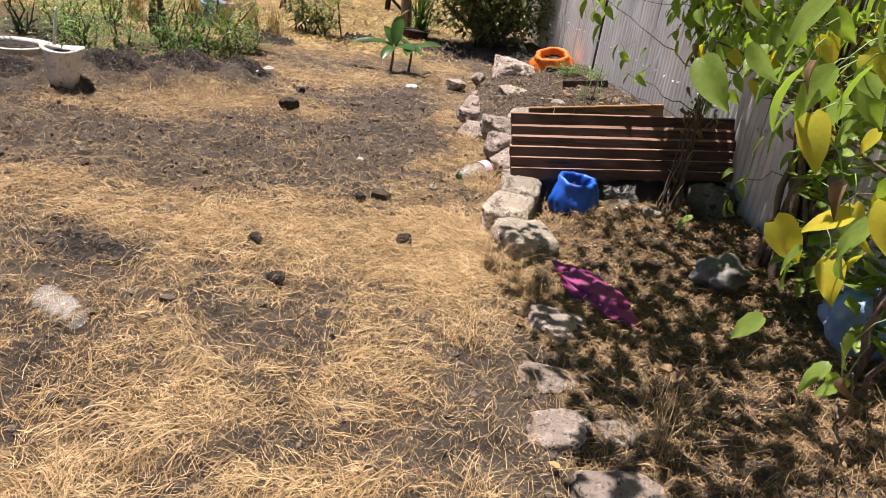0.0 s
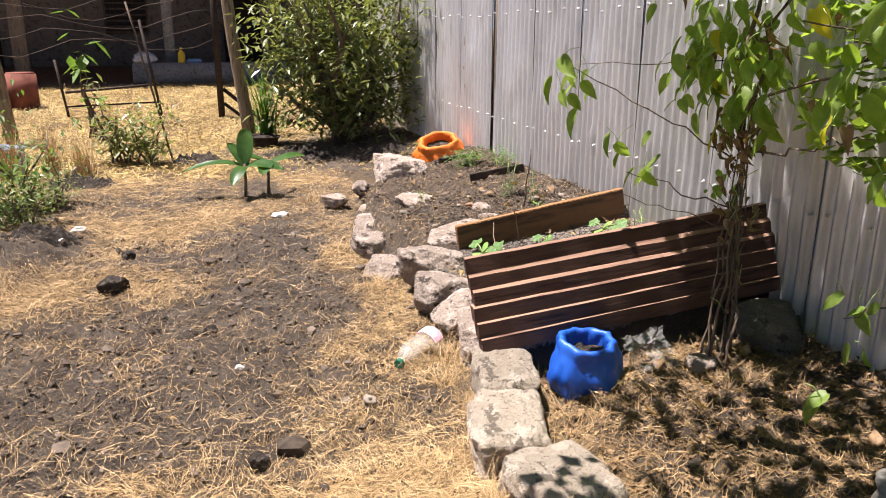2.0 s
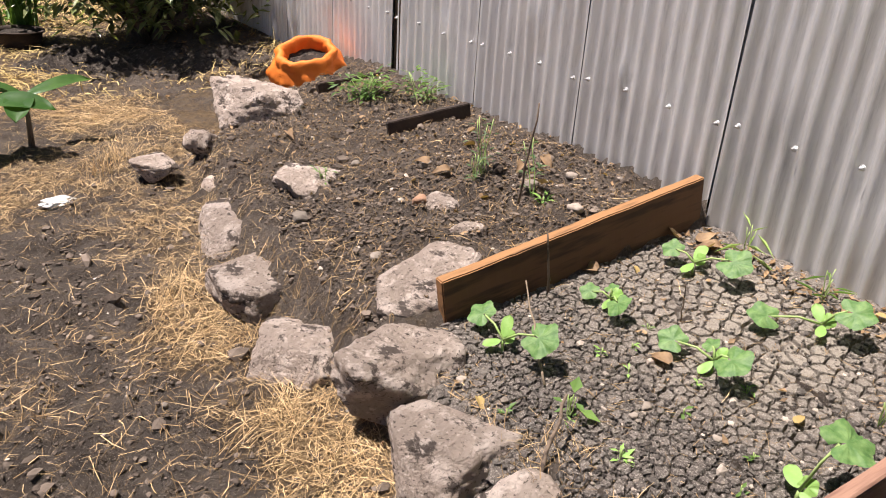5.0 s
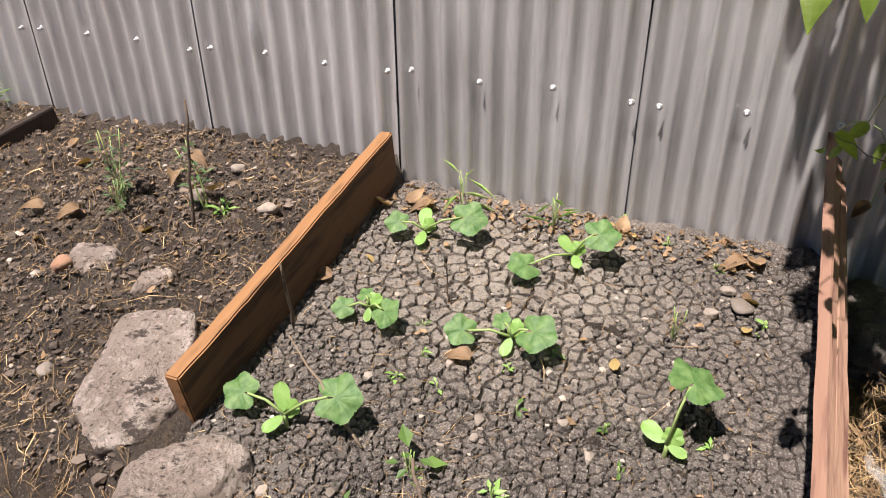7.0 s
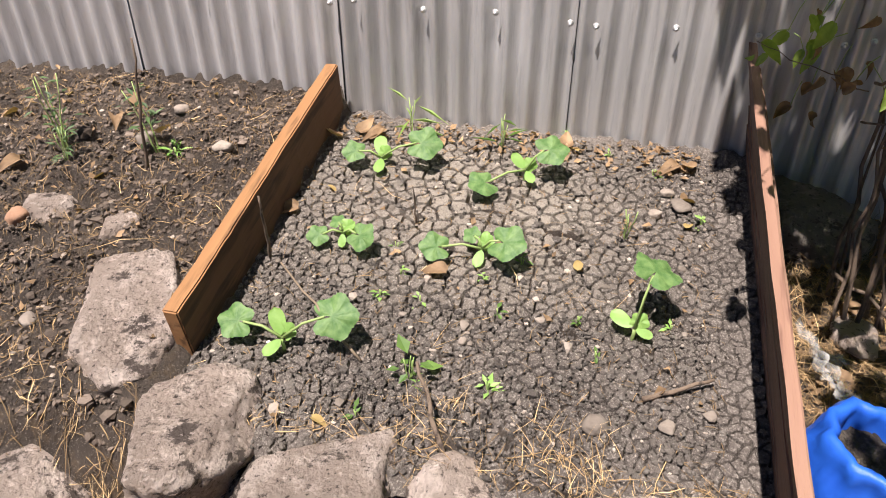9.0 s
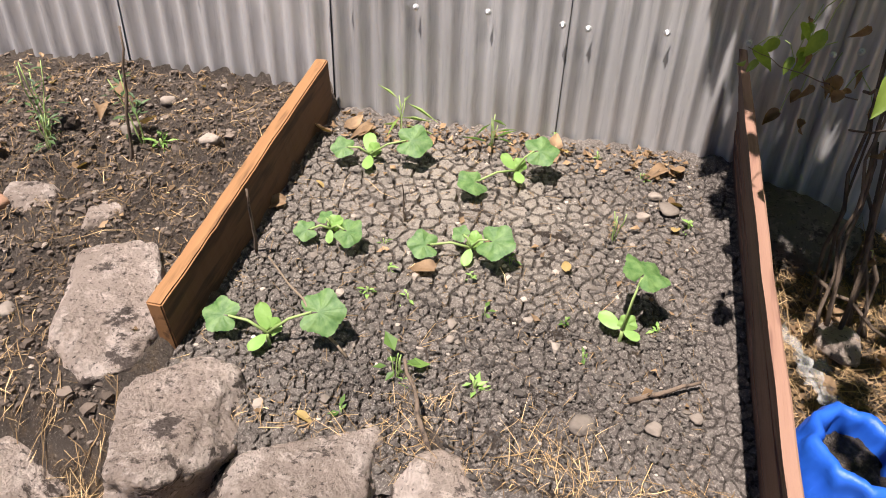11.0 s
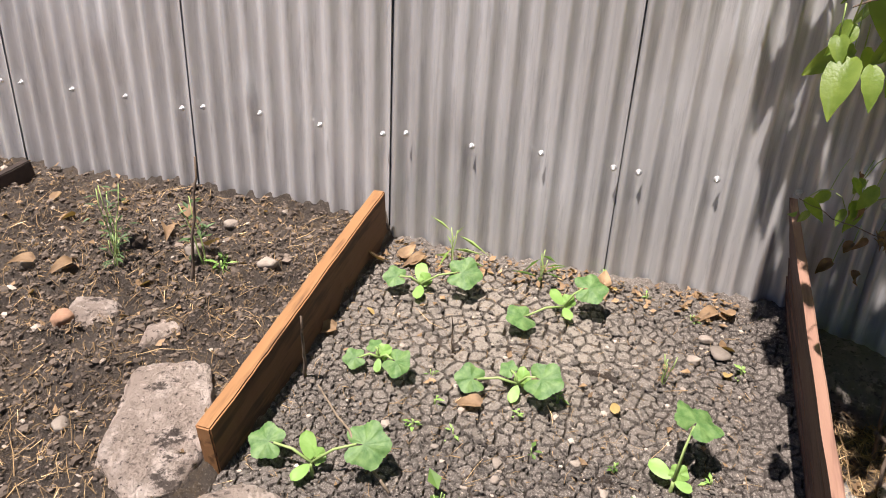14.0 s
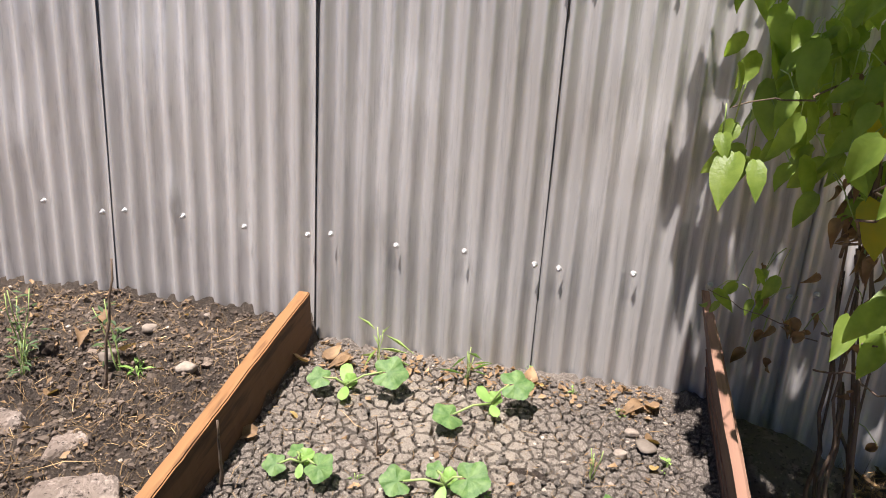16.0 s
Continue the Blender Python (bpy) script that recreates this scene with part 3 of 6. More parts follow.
# ---- rocks ----
def rock_mesh(sx, sy, sz, seed, sub=4, edge=44.0):
    """An angular boulder: a rounded polyhedron with pits and chips."""
    rng = random.Random(seed)
    bm = bmesh.new()
    bmesh.ops.create_icosphere(bm, subdivisions=sub, radius=1)
    planes = [(Vector((rng.gauss(0, 1), rng.gauss(0, 1), rng.gauss(0, 1))).normalized(), rng.uniform(0.58, 0.92)) for _ in range(14)]
    planes += [(Vector((rng.uniform(-0.15, 0.15), rng.uniform(-0.15, 0.15), 1)).normalized(), 0.70)]
    planes += [(Vector(a), 1.0) for a in ((1, 0, 0), (-1, 0, 0), (0, 1, 0), (0, -1, 0), (0.7, 0.7, 0), (-0.7, 0.7, 0), (0.7, -0.7, 0), (-0.7, -0.7, 0))]
    off = Vector((seed * 1.7, seed * 0.9, 0))
    for v in bm.verts:
        d = v.co.normalized()
        s = sum((max(0.02, d.dot(n)) / r) ** edge for n, r in planes) ** (-1 / edge)
        s *= 1 + 0.06 * noise.fractal(d * 2.2 + off, 1.0, 2.0, 3) + 0.035 * noise.fractal(d * 9 + off, 0.8, 2.0, 5) - 0.09 * max(0, noise.noise(d * 5 - off) - 0.30)
        # broken ledges across the stone's sides
        ledge = d.dot(Vector((0.3, 0.2, 1))) * 5 + 1.2 * noise.noise(d * 2.5 + off)
        s *= 1 - 0.035 * abs(ledge - round(ledge)) * (1 - abs(d.z))
        v.co = Vector((d.x * s * sx / 2, d.y * s * sy / 2, d.z * s * sz / 2))
    return mesh_of("rock", bm, ROCK)


def rock(x, y, z, sx, sy, sz, turn=0, seed=1, label="weathered pinkish-grey stone edging the garden bed", tilt=(0, 0), name="border_stone", group="border stones", pale=False):
    me = rock_mesh(sx, sy, sz, seed, 5 if sx > 0.2 else 4)
    if pale:
        me.materials[0] = PALEROCK
    return thing(name, me, None, label, "stone", group, at=pose(x, y, z, tilt[0], tilt[1], turn))


rock(1.86, 6.80, 0.195, 0.49, 0.40, 0.28, 28, 1, "large flat grey stone against the orange plank", (4, -8))
rock(1.585, 6.505, 0.13, 0.46, 0.32, 0.33, 15, 2, "large pinkish boulder at the bed's corner", (0, 4))
rock(1.53, 6.17, 0.105, 0.36, 0.48, 0.26, 6, 3, "flat-topped grey stone with straw on it")
rock(1.53, 5.835, 0.09, 0.32, 0.34, 0.26, 0, 4)
rock(1.575, 5.55, 0.105, 0.34, 0.33, 0.26, -8, 5)
rock(1.66, 6.77, 0.12, 0.15, 0.13, 0.15, 0, 6, "small broken pinkish stone on bare soil")
rock(2.14, 7.23, 0.27, 0.20, 0.24, 0.14, 0, 7, "small grey stone half buried in soil", name="stone")
rock(2.12, 6.99, 0.27, 0.17, 0.14, 0.12, 30, 8, "small grey stone half buried in soil", name="stone")
rock(1.53, 7.86, 0.04, 0.42, 0.60, 0.27, 8, 9, "flat pinkish slab half buried along the bed")
rock(1.46, 7.38, 0.03, 0.40, 0.54, 0.29, -4, 10, "flat pinkish slab half buried along the bed")
rock(1.40, 6.88, 0.015, 0.35, 0.50, 0.25, 5, 11, "flat pinkish slab half buried along the bed")
rock(1.60, 8.33, 0.02, 0.22, 0.30, 0.20, 25, 24, "flat pinkish slab half buried along the bed")
rock(1.85, 7.80, 0.22, 0.44, 0.40, 0.16, 20, 12, "flat grey stone half buried in soil", name="stone")
rock(2.02, 9.05, 0.24, 0.50, 0.62, 0.32, 20, 13, "large pale boulder beside the orange bag", (0, 6))
rock(1.62, 8.75, 0.15, 0.18, 0.20, 0.20, 0, 14)
rock(1.38, 8.68, 0.08, 0.26, 0.34, 0.14, 0, 15)
rock(1.42, 3.52, 0.0, 0.34, 0.40, 0.18, 0, 19, "low dusty stone half hidden in dry grass")
rock(1.34, 3.10, -0.02, 0.30, 0.24, 0.14, 0, 20, "low dusty stone half hidden in dry grass")
rock(1.26, 2.76, -0.01, 0.24, 0.26, 0.19, 10, 21, "low dusty stone half hidden in dry grass")
rock(1.48, 2.74, 0.0, 0.20, 0.26, 0.18, -20, 27, "low dusty stone half hidden in dry grass")
rock(1.43, 2.44, 0.0, 0.34, 0.30, 0.20, -15, 22)
# this boulder's shade is put into its stone colour
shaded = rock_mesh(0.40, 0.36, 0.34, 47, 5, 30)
shaded.materials[0] = SHADED_STONE
thing("stone", shaded, None, "grey-brown boulder beside the fence, coloured as shaded", "stone", at=pose(2.74, 5.07, 0.17, 2, 0, 8))


def slab(x, y, z, sx, sy, sz, turn, seed, label):
    """A flat-topped squared stone with broken edges."""
    bm = block(1, 1, 1, 0)
    bmesh.ops.subdivide_edges(bm, edges=bm.edges[:], cuts=22, use_grid_fill=True)
    off = Vector((seed * 2.3, seed, 0))
    lo = min(v.co.z for v in bm.verts)
    for v in bm.verts:
        c = Vector((v.co.x, v.co.y, v.co.z - lo - 0.5)) * 2
        r = sum(abs(q) ** 5 for q in c) ** (1 / 5) / max(abs(c.x), abs(c.y), abs(c.z))
        c = c / r
        k = 1.06 + 0.20 * noise.noise(c * 1.2 + off) + 0.09 * noise.fractal(c * 3.0 + off, 0.8, 2.0, 5)
        v.co = Vector((c.x * k * sx / 2, c.y * k * sy / 2, c.z * (1 + 0.07 * noise.fractal(c * 2.5 - off, 0.9, 2.0, 4)) * sz / 2))
    me = mesh_of("rock", bm, PALEROCK)
    return thing("border_stone", me, None, label, "stone", "border stones", at=pose(x, y, z, 0, 0, turn))


slab(1.50, 5.13, 0.03, 0.235, 0.40, 0.28, -14, 1, "pale flat-topped stone beside the blue bag")
slab(1.38, 4.77, 0.015, 0.27, 0.40, 0.28, -16, 2, "pale flat-topped stone edging the bed")
slab(1.42, 4.42, 0.0, 0.30, 0.32, 0.26, 8, 3, "broad pale stone in dry grass")


# ---- leaf shapes ----
def leaf_mesh(name, length, width, material, fold=0.25, droop=0.3, heart=0.5, rows=8, seed=1, blunt=False):
    """A pointed leaf: base at the origin, tip along +y, folded on its midrib."""
    rng = random.Random(seed)
    verts, faces = [], []
    for i in range(rows + 1):
        t = i / rows
        w = width / 2 * (math.sin(math.pi * (t * 0.97 + 0.03) ** (0.45 + 0.3 * (1 - heart)))) ** 0.85 * (1 + 0.06 * rng.uniform(-1, 1))
        if blunt:
            w = width / 2 * max(0, 1 - (2 * t - 1) ** 2) ** 0.5 * (0.75 + 0.35 * t)
        w = max(w, 0.0006)
        for u in (-1, -0.5, 0, 0.5, 1):
            back = -heart * 0.16 * length * abs(u) * (1 - t) ** 3
            z = fold * w * abs(u) - droop * length * t * t + 0.03 * length * math.sin(5 * t + 3 * u) * abs(u)
            verts.append((u * w, t * length + back, z))
    for i in range(rows):
        for k in range(4):
            a = i * 5 + k
            faces.append((a, a + 1, a + 6, a + 5))
    return raw_mesh(name, verts, faces, material)


def aim(place, tip, normal):
    """The matrix that lays a leaf at place with its tip and face that way."""
    y = Vector(tip).normalized()
    z = Vector(normal)
    z = (z - y * z.dot(y)).normalized()
    x = y.cross(z)
    m = Matrix((x, y, z)).transposed().to_4x4()
    m.translation = place
    return m


def lobed_mesh(radius, material, seed=1, lobes=5):
    """A round squash leaf with shallow lobes and a notch at the stalk, cupped and veined."""
    rng = random.Random(seed)
    n = 67
    verts, faces = [(0, 0, 0)], []
    rings = (0.3, 0.6, 0.85, 1.0)
    for r in rings:
        for k in range(n):
            a = -math.pi / 2 + 0.12 + (2 * math.pi - 0.24) * k / (n - 1)
            f = (a + math.pi / 2) / (2 * math.pi)
            edge = 1 + 0.10 * math.cos(lobes * 2 * math.pi * (f - 0.5)) + 0.035 * abs(math.cos(11.5 * a + seed)) + 0.02 * math.cos(31 * a)
            edge *= 1 - 0.25 * math.exp(-((f - 0.0) / 0.05) ** 2) - 0.25 * math.exp(-((f - 1.0) / 0.05) ** 2)
            q = radius * r * (1 + (edge - 1) * r)
            vein = 0.05 * radius * math.cos(lobes * 2 * math.pi * (f - 0.5)) * r
            z = -0.18 * radius * r * r * (0.5 + 0.5 * math.sin(2 * a + seed)) + vein + 0.03 * radius * rng.uniform(-1, 1)
            verts.append((q * math.cos(a), q * math.sin(a) + radius * 0.15, z))
    for k in range(n - 1):
        faces.append((0, 1 + k, 2 + k))
    for r in range(len(rings) - 1):
        for k in range(n - 1):
            a = 1 + r * n + k
            faces.append((a, a + n, a + n + 1, a + 1))
    return raw_mesh("leaf", verts, faces, material)


# ---- squash seedlings ----
def squash(base, true_leaves, seed_leaves, seed):
    rng = random.Random(seed)
    root = new("squash_seedling")
    x, y = base
    z = bh(x, y)
    root.location = (x, y, z)
    tagged(root, "young green squash plant with lobed leaves in cracked soil", "plant", "squash seedlings")
    crown = Vector((0, 0, 0.035))
    part("stem", tube(wander((0, 0, -0.01), crown, 3, 0.002, rng), [0.006, 0.005, 0.005, 0.004]), STEM, root)
    for lx, ly, h, r in true_leaves:
        c = Vector((lx - x, ly - y, bh(lx, ly) - z + h))
        out = Vector((c.x, c.y, 0.0)).normalized()
        notch = c - out * r * 0.55
        mid = crown.lerp(notch, 0.5) + Vector((0, 0, 0.012))
        stalk = part("stalk", tube([crown, mid, notch], [0.004, 0.0035, 0.003]), STEM, root)
        leaf = part("leaf", lobed_mesh(r, SQUASH, rng.randint(1, 99)), None, stalk)
        face = Vector((-0.75, 0.0, 1)) + 0.15 * out + Vector((rng.uniform(-0.15, 0.15), rng.uniform(-0.15, 0.15), 0))
        leaf.matrix_local = aim(c - out * r * 0.25, out + Vector((0, 0, rng.uniform(-0.1, 0.15))), face)
    for lx, ly, h, size in seed_leaves:
        c = Vector((lx - x, ly - y, bh(lx, ly) - z + h))
        d = c - crown
        leaf = part("seed_leaf", leaf_mesh("seed_leaf", size, size * 0.62, COTYLEDON, 0.05, 0.1, 0.0, 10, rng.randint(1, 99), True), None, root)
        leaf.matrix_local = aim(crown + d * 0.1, d, Vector((-0.5, 0, 1)) - 0.3 * d.normalized())
    bud = part("young_leaf", lobed_mesh(0.022, COTYLEDON, seed), None, root)
    bud.matrix_local = aim(crown + Vector((0.01, -0.008, 0.012)), (0.3, -0.4, 0.6), (-1, 0, 0.6))


squash((2.621, 6.374), [(2.60, 6.458, 0.06, 0.036), (2.645, 6.235, 0.09, 0.053)], [(2.70, 6.40, 0.075, 0.073), (2.575, 6.369, 0.03, 0.060)], 1)
squash((2.645, 5.92), [(2.527, 6.033, 0.05, 0.045), (2.67, 5.845, 0.10, 0.050)], [(2.665, 5.965, 0.075, 0.060), (2.60, 5.894, 0.03, 0.052)], 2)
squash((2.25, 6.369), [(2.217, 6.433, 0.04, 0.030), (2.219, 6.302, 0.06, 0.040), (2.275, 6.395, 0.05, 0.022)], [(2.262, 6.349, 0.055, 0.043), (2.23, 6.367, 0.02, 0.039)], 3)
squash((2.269, 5.98), [(2.235, 6.106, 0.05, 0.040), (2.247, 5.907, 0.08, 0.050), (2.29, 6.015, 0.06, 0.024)], [(2.295, 5.975, 0.06, 0.047), (2.235, 5.985, 0.02, 0.052)], 4)
squash((2.067, 5.567), [(2.149, 5.533, 0.15, 0.057)], [(2.105, 5.625, 0.045, 0.065), (2.06, 5.535, 0.03, 0.043)], 5)
squash((1.858, 6.385), [(1.858, 6.505, 0.06, 0.043), (1.887, 6.251, 0.10, 0.053)], [(1.89, 6.412, 0.085, 0.069), (1.80, 6.41, 0.03, 0.056)], 6)


# ---- bags, bottles, bits of litter ----
def open_bag(name, x, y, z, r0, r1, h, material, label, seed, soil_inside=True, squash_y=0.85, turn=0.0, lean=(0, 0), slope=0.0, bulge=0.20):
    """A soft bag with a thick rolled rim, half filled with soil."""
    root = new(name)
    root.matrix_world = pose(x, y, z, lean[0], lean[1], turn)
    tagged(root, label, "bag")
    n, rows = 48, 16
    bm = bmesh.new()
    rings = []
    prof = [(r0 * 0.75, -0.01)]
    for i in range(rows + 1):
        t = i / rows
        prof.append((r0 + (r1 - r0) * t ** 1.5 + bulge * r0 * math.sin(math.pi * min(1, t * 1.15)) ** 0.8, h * (0.02 + 0.93 * t)))
    roll = r1 * 0.145
    for i in range(1, 9):
        a = math.pi * i / 8
        prof.append((r1 - roll + roll * math.cos(a), h * 0.95 + roll * math.sin(a) * 1.2))
    for i in range(1, 7):
        prof.append((r1 - 2 * roll - 0.01 * i / 6, h * (0.95 - 0.35 * i / 6)))
    for i, (r, zz) in enumerate(prof):
        ring = []
        for k in range(n):
            a = 2 * math.pi * k / n
            d = Vector((math.cos(a), math.sin(a), 0))
            w = noise.noise(Vector((d.x * 2.2, d.y * 2.2, zz * 9 + seed))) * 0.14 + noise.noise(Vector((d.x * 6, d.y * 6, zz * 16 + seed))) * 0.08
            crease = 0.05 * abs(math.sin(4.5 * a + 6 * zz / h + seed)) * (zz / h)
            rr = r * (1 + w - crease)
            ring.append(bm.verts.new((d.x * rr, d.y * rr * squash_y, zz + 0.025 * h * math.sin(2 * a + seed) * (zz / h) + 0.02 * h * noise.noise(Vector((d.x * 3, d.y * 3, seed))) + slope * h * (0.7 * d.y - 0.7 * d.x) * (zz / h) ** 2)))
        rings.append(ring)
    for q, w in zip(rings, rings[1:]):
        for k in range(n):
            bm.faces.new((q[k], q[(k + 1) % n], w[(k + 1) % n], w[k]))
    bm.faces.new(rings[0][::-1])
    part("bag", bm, material, root)
    if soil_inside:
        sm = bmesh.new()
        bmesh.ops.create_circle(sm, cap_ends=True, segments=32, radius=r1 * 0.80)
        bmesh.ops.subdivide_edges(sm, edges=sm.edges[:], cuts=1)
        bmesh.ops.triangulate(sm, faces=sm.faces[:])
        bmesh.ops.subdivide_edges(sm, edges=sm.edges[:], cuts=4)
        for v in sm.verts:
            v.co.y *= squash_y
            v.co.z = h * 0.74 + slope * h * (v.co.y - v.co.x) / r1 * 0.4 + 0.03 * noise.noise(v.co * 25)
        part("soil", sm, SOIL, root, "dark potting soil")
    return root


open_bag("blue_bag", 1.85, 5.085, gh(1.85, 5.085) - 0.01, 0.145, 0.132, 0.215, BLUE, "bright blue plastic bag with rolled rim, filled with soil", 2, lean=(4, -3), slope=0.05, bulge=0.10)
open_bag("orange_bag", 2.62, 9.75, gh(2.62, 9.75) - 0.02, 0.22, 0.21, 0.24, ORANGE, "bright orange cloth sack with rolled rim by the fence", 5, lean=(20, -12))


def crumpled(name, x, y, z, sx, sy, sz, material, label, category, seed, turn=0, rough=0.5):
    """A crumpled soft thing lying on the ground."""
    bm = bmesh.new()
    bmesh.ops.create_icosphere(bm, subdivisions=4, radius=1)
    off = Vector((seed * 3.1, seed, 0))
    for v in bm.verts:
        d = v.co.normalized()
        r = 0.85 + 0.35 * noise.noise(d * 1.6 + off) - rough * 0.35 * abs(noise.noise(d * 4 + off)) + 0.06 * noise.noise(d * 12 + off)
        v.co = Vector((d.x * r * sx / 2, d.y * r * sy / 2, d.z * r * sz / 2))
    return thing(name, bm, material, label, category, at=pose(x, y, z, 0, 0, turn))


crumpled("plastic_bag", 1.66, 3.80, 0.06, 0.27, 0.74, 0.13, PINK, "twisted magenta plastic bag on the soil", "bag", 4, 18, 1.0)
crumpled("stuffed_sack", 2.33, 3.92, gh(2.33, 3.92) + 0.07, 0.34, 0.26, 0.22, GREYBAG, "dusty grey stuffed plastic sack in the shade", "sack", 5, 10, 0.7)
crumpled("stuffed_sack", 2.72, 3.35, gh(2.7, 3.35) + 0.13, 0.42, 0.40, 0.36, LILACBLUE, "pale blue plastic sack under the vine", "sack", 6, 0, 0.6)
def torn_sheet(x, y, z, w, h, label, seed, rx, rz):
    """A torn, creased sheet of clear plastic."""
    bm = bmesh.new()
    bmesh.ops.create_grid(bm, x_segments=26, y_segments=22, size=0.5)
    for v in bm.verts:
        u = v.co.copy()
        edge = 1 + 0.25 * noise.noise(Vector((u.x * 5, u.y * 5, seed)))
        v.co = Vector((u.x * w * edge, u.y * h * edge, 0.05 * noise.noise(Vector((u.x * 4, u.y * 4, seed + 3))) + 0.03 * abs(noise.noise(Vector((u.x * 9, u.y * 9, seed)))) + 0.06 * u.x * u.x))
    return thing("plastic_sheet", bm, PLASTIC, label, "litter", at=pose(x, y, z, rx, 0, rz), smooth=False)


torn_sheet(2.14, 5.08, gh(2.14, 5.08) + 0.075, 0.24, 0.19, "torn clear plastic sheet beside the blue bag", 7, 48, 12)
rock(2.36, 4.98, gh(2.36, 4.98) + 0.02, 0.17, 0.13, 0.12, 10, 31, "small dark squared stone under the vine", name="stone")
for k, (x, y, sx, sy) in enumerate(((0.90, 8.55, 0.20, 0.12), (-0.59, 8.42, 0.14, 0.10), (0.46, 5.7, 0.03, 0.06), (-0.62, 7.95, 0.08, 0.06), (0.95, 5.2, 0.08, 0.05))):
    crumpled("scrap", x, y, gh(x, y) + 0.015, sx, sy, 0.06, WHITE if k != 4 else PEBBLE, "crumpled white plastic scrap on bare soil", "litter", 20 + k, 30 * k, 1.0)


def bottle(x, y, z, length, r, turn, label, cap, pink=False, tilt=0):
    """A clear plastic bottle lying on its side."""
    root = new("plastic_bottle")
    root.matrix_world = pose(x, y, z, 0, tilt, turn)
    tagged(root, label, "bottle")
    prof = [(0.0, 0.25), (0.0, 0.86), (0.03, 1.0), (0.20, 1.0), (0.23, 0.95), (0.26, 1.0), (0.46, 1.0), (0.5, 0.93), (0.54, 1.0), (0.66, 0.97), (0.80, 0.72), (0.90, 0.36), (0.93, 0.26), (0.99, 0.26)]
    if cap is None:
        prof = [(0.0, 0.3), (0.0, 0.92), (0.04, 1.0), (0.35, 1.0), (0.70, 1.0), (0.80, 0.9), (0.84, 0.72), (0.88, 0.70), (0.90, 0.78), (0.99, 0.78)]
    bm, n, rings = bmesh.new(), 28, []
    for t, f in prof:
        rings.append([bm.verts.new((t * length, r * f * math.cos(6.2832 * k / n), r * f * math.sin(6.2832 * k / n) * (1 - 0.12 * math.sin(3.1 * t)))) for k in range(n)])
    for q, w in zip(rings, rings[1:]):
        for k in range(n):
            bm.faces.new((q[k], q[(k + 1) % n], w[(k + 1) % n], w[k]))
    bm.faces.new(rings[0][::-1])
    part("body", bm, PLASTIC, root)
    if cap:
        c = bmesh.new()
        bmesh.ops.create_cone(c, cap_ends=True, segments=20, radius1=r * 0.33, radius2=r * 0.31, depth=length * 0.07)
        bmesh.ops.rotate(c, matrix=Matrix.Rotation(radians(90), 3, "Y"), verts=c.verts)
        bmesh.ops.translate(c, vec=(length * 0.99, 0, 0), verts=c.verts)
        part("cap", c, cap, root, "dark green screw cap", smooth=False)
    if pink:
        b = bmesh.new()
        rows = []
        for k in range(9):
            a = radians(20 + 14 * k)
            rows.append([b.verts.new((length * u, r * 1.012 * math.cos(a), r * 1.012 * math.sin(a))) for u in (0.06, 0.2, 0.3)])
        for q, w in zip(rows, rows[1:]):
            for k in range(2):
                b.faces.new((q[k], q[k + 1], w[k + 1], w[k]))
        part("paper_label", b, PINKLABEL, root, "torn pink and white paper label")
    return root


PINKLABEL = mottled("pink_paper", (0.80, 0.72, 0.74), (0.80, 0.30, 0.50), None, 30, 60, 0.6)
GREENCAP = mottled("green_plastic", (0.01, 0.10, 0.06), (0.02, 0.16, 0.09), None, 20, 60, 0.4)
bottle(1.36, 5.68, gh(1.30, 5.62) + 0.062, 0.30, 0.066, 222, "empty clear plastic bottle lying on straw", GREENCAP, True, 3)
bottle(-0.64, 3.24, gh(-0.58, 3.18) + 0.055, 0.20, 0.058, -35, "empty clear plastic jar lying on dry grass", None, False, 2)


def stick(a, b, r, label, seed, wob=0.01, material=None):
    rng = random.Random(seed)
    pts = wander(a, b, 7, wob, rng)
    return thing("stick", tube(pts, [r * (1 - 0.07 * i) for i in range(8)], 7), material or BARK, label, "stick")


stick((1.884, 5.538, bh(1.884, 5.538) + 0.006), (1.958, 5.385, bh(1.958, 5.385) + 0.03), 0.007, "short reddish twig lying on cracked soil", 1, 0.006)
stick((2.16, 6.55, bh(2.16, 6.55) - 0.02), (2.10, 6.525, 0.466), 0.0055, "thin stick leaning against the orange plank", 2, 0.004)
stick((1.86, 6.19, bh(1.86, 6.19)), (1.927, 6.396, 0.407), 0.004, "pale bent dead twig standing in the bed", 3, 0.006, POSTWOOD)
stick((2.40, 7.066, 0.28), (2.416, 7.017, 0.72), 0.006, "thin upright dead stem with frayed tip", 4, 0.01)
stick((1.64, 5.93, bh(1.693, 5.968)), (1.79, 6.03, 0.30), 0.007, "dark withered stem leaning at the stones", 5, 0.006)
stick((2.378, 6.194, bh(2.378, 6.194)), (2.37, 6.20, bh(2.378, 6.194) + 0.13), 0.003, "thin dry weed stalk with fine branches", 6, 0.004)


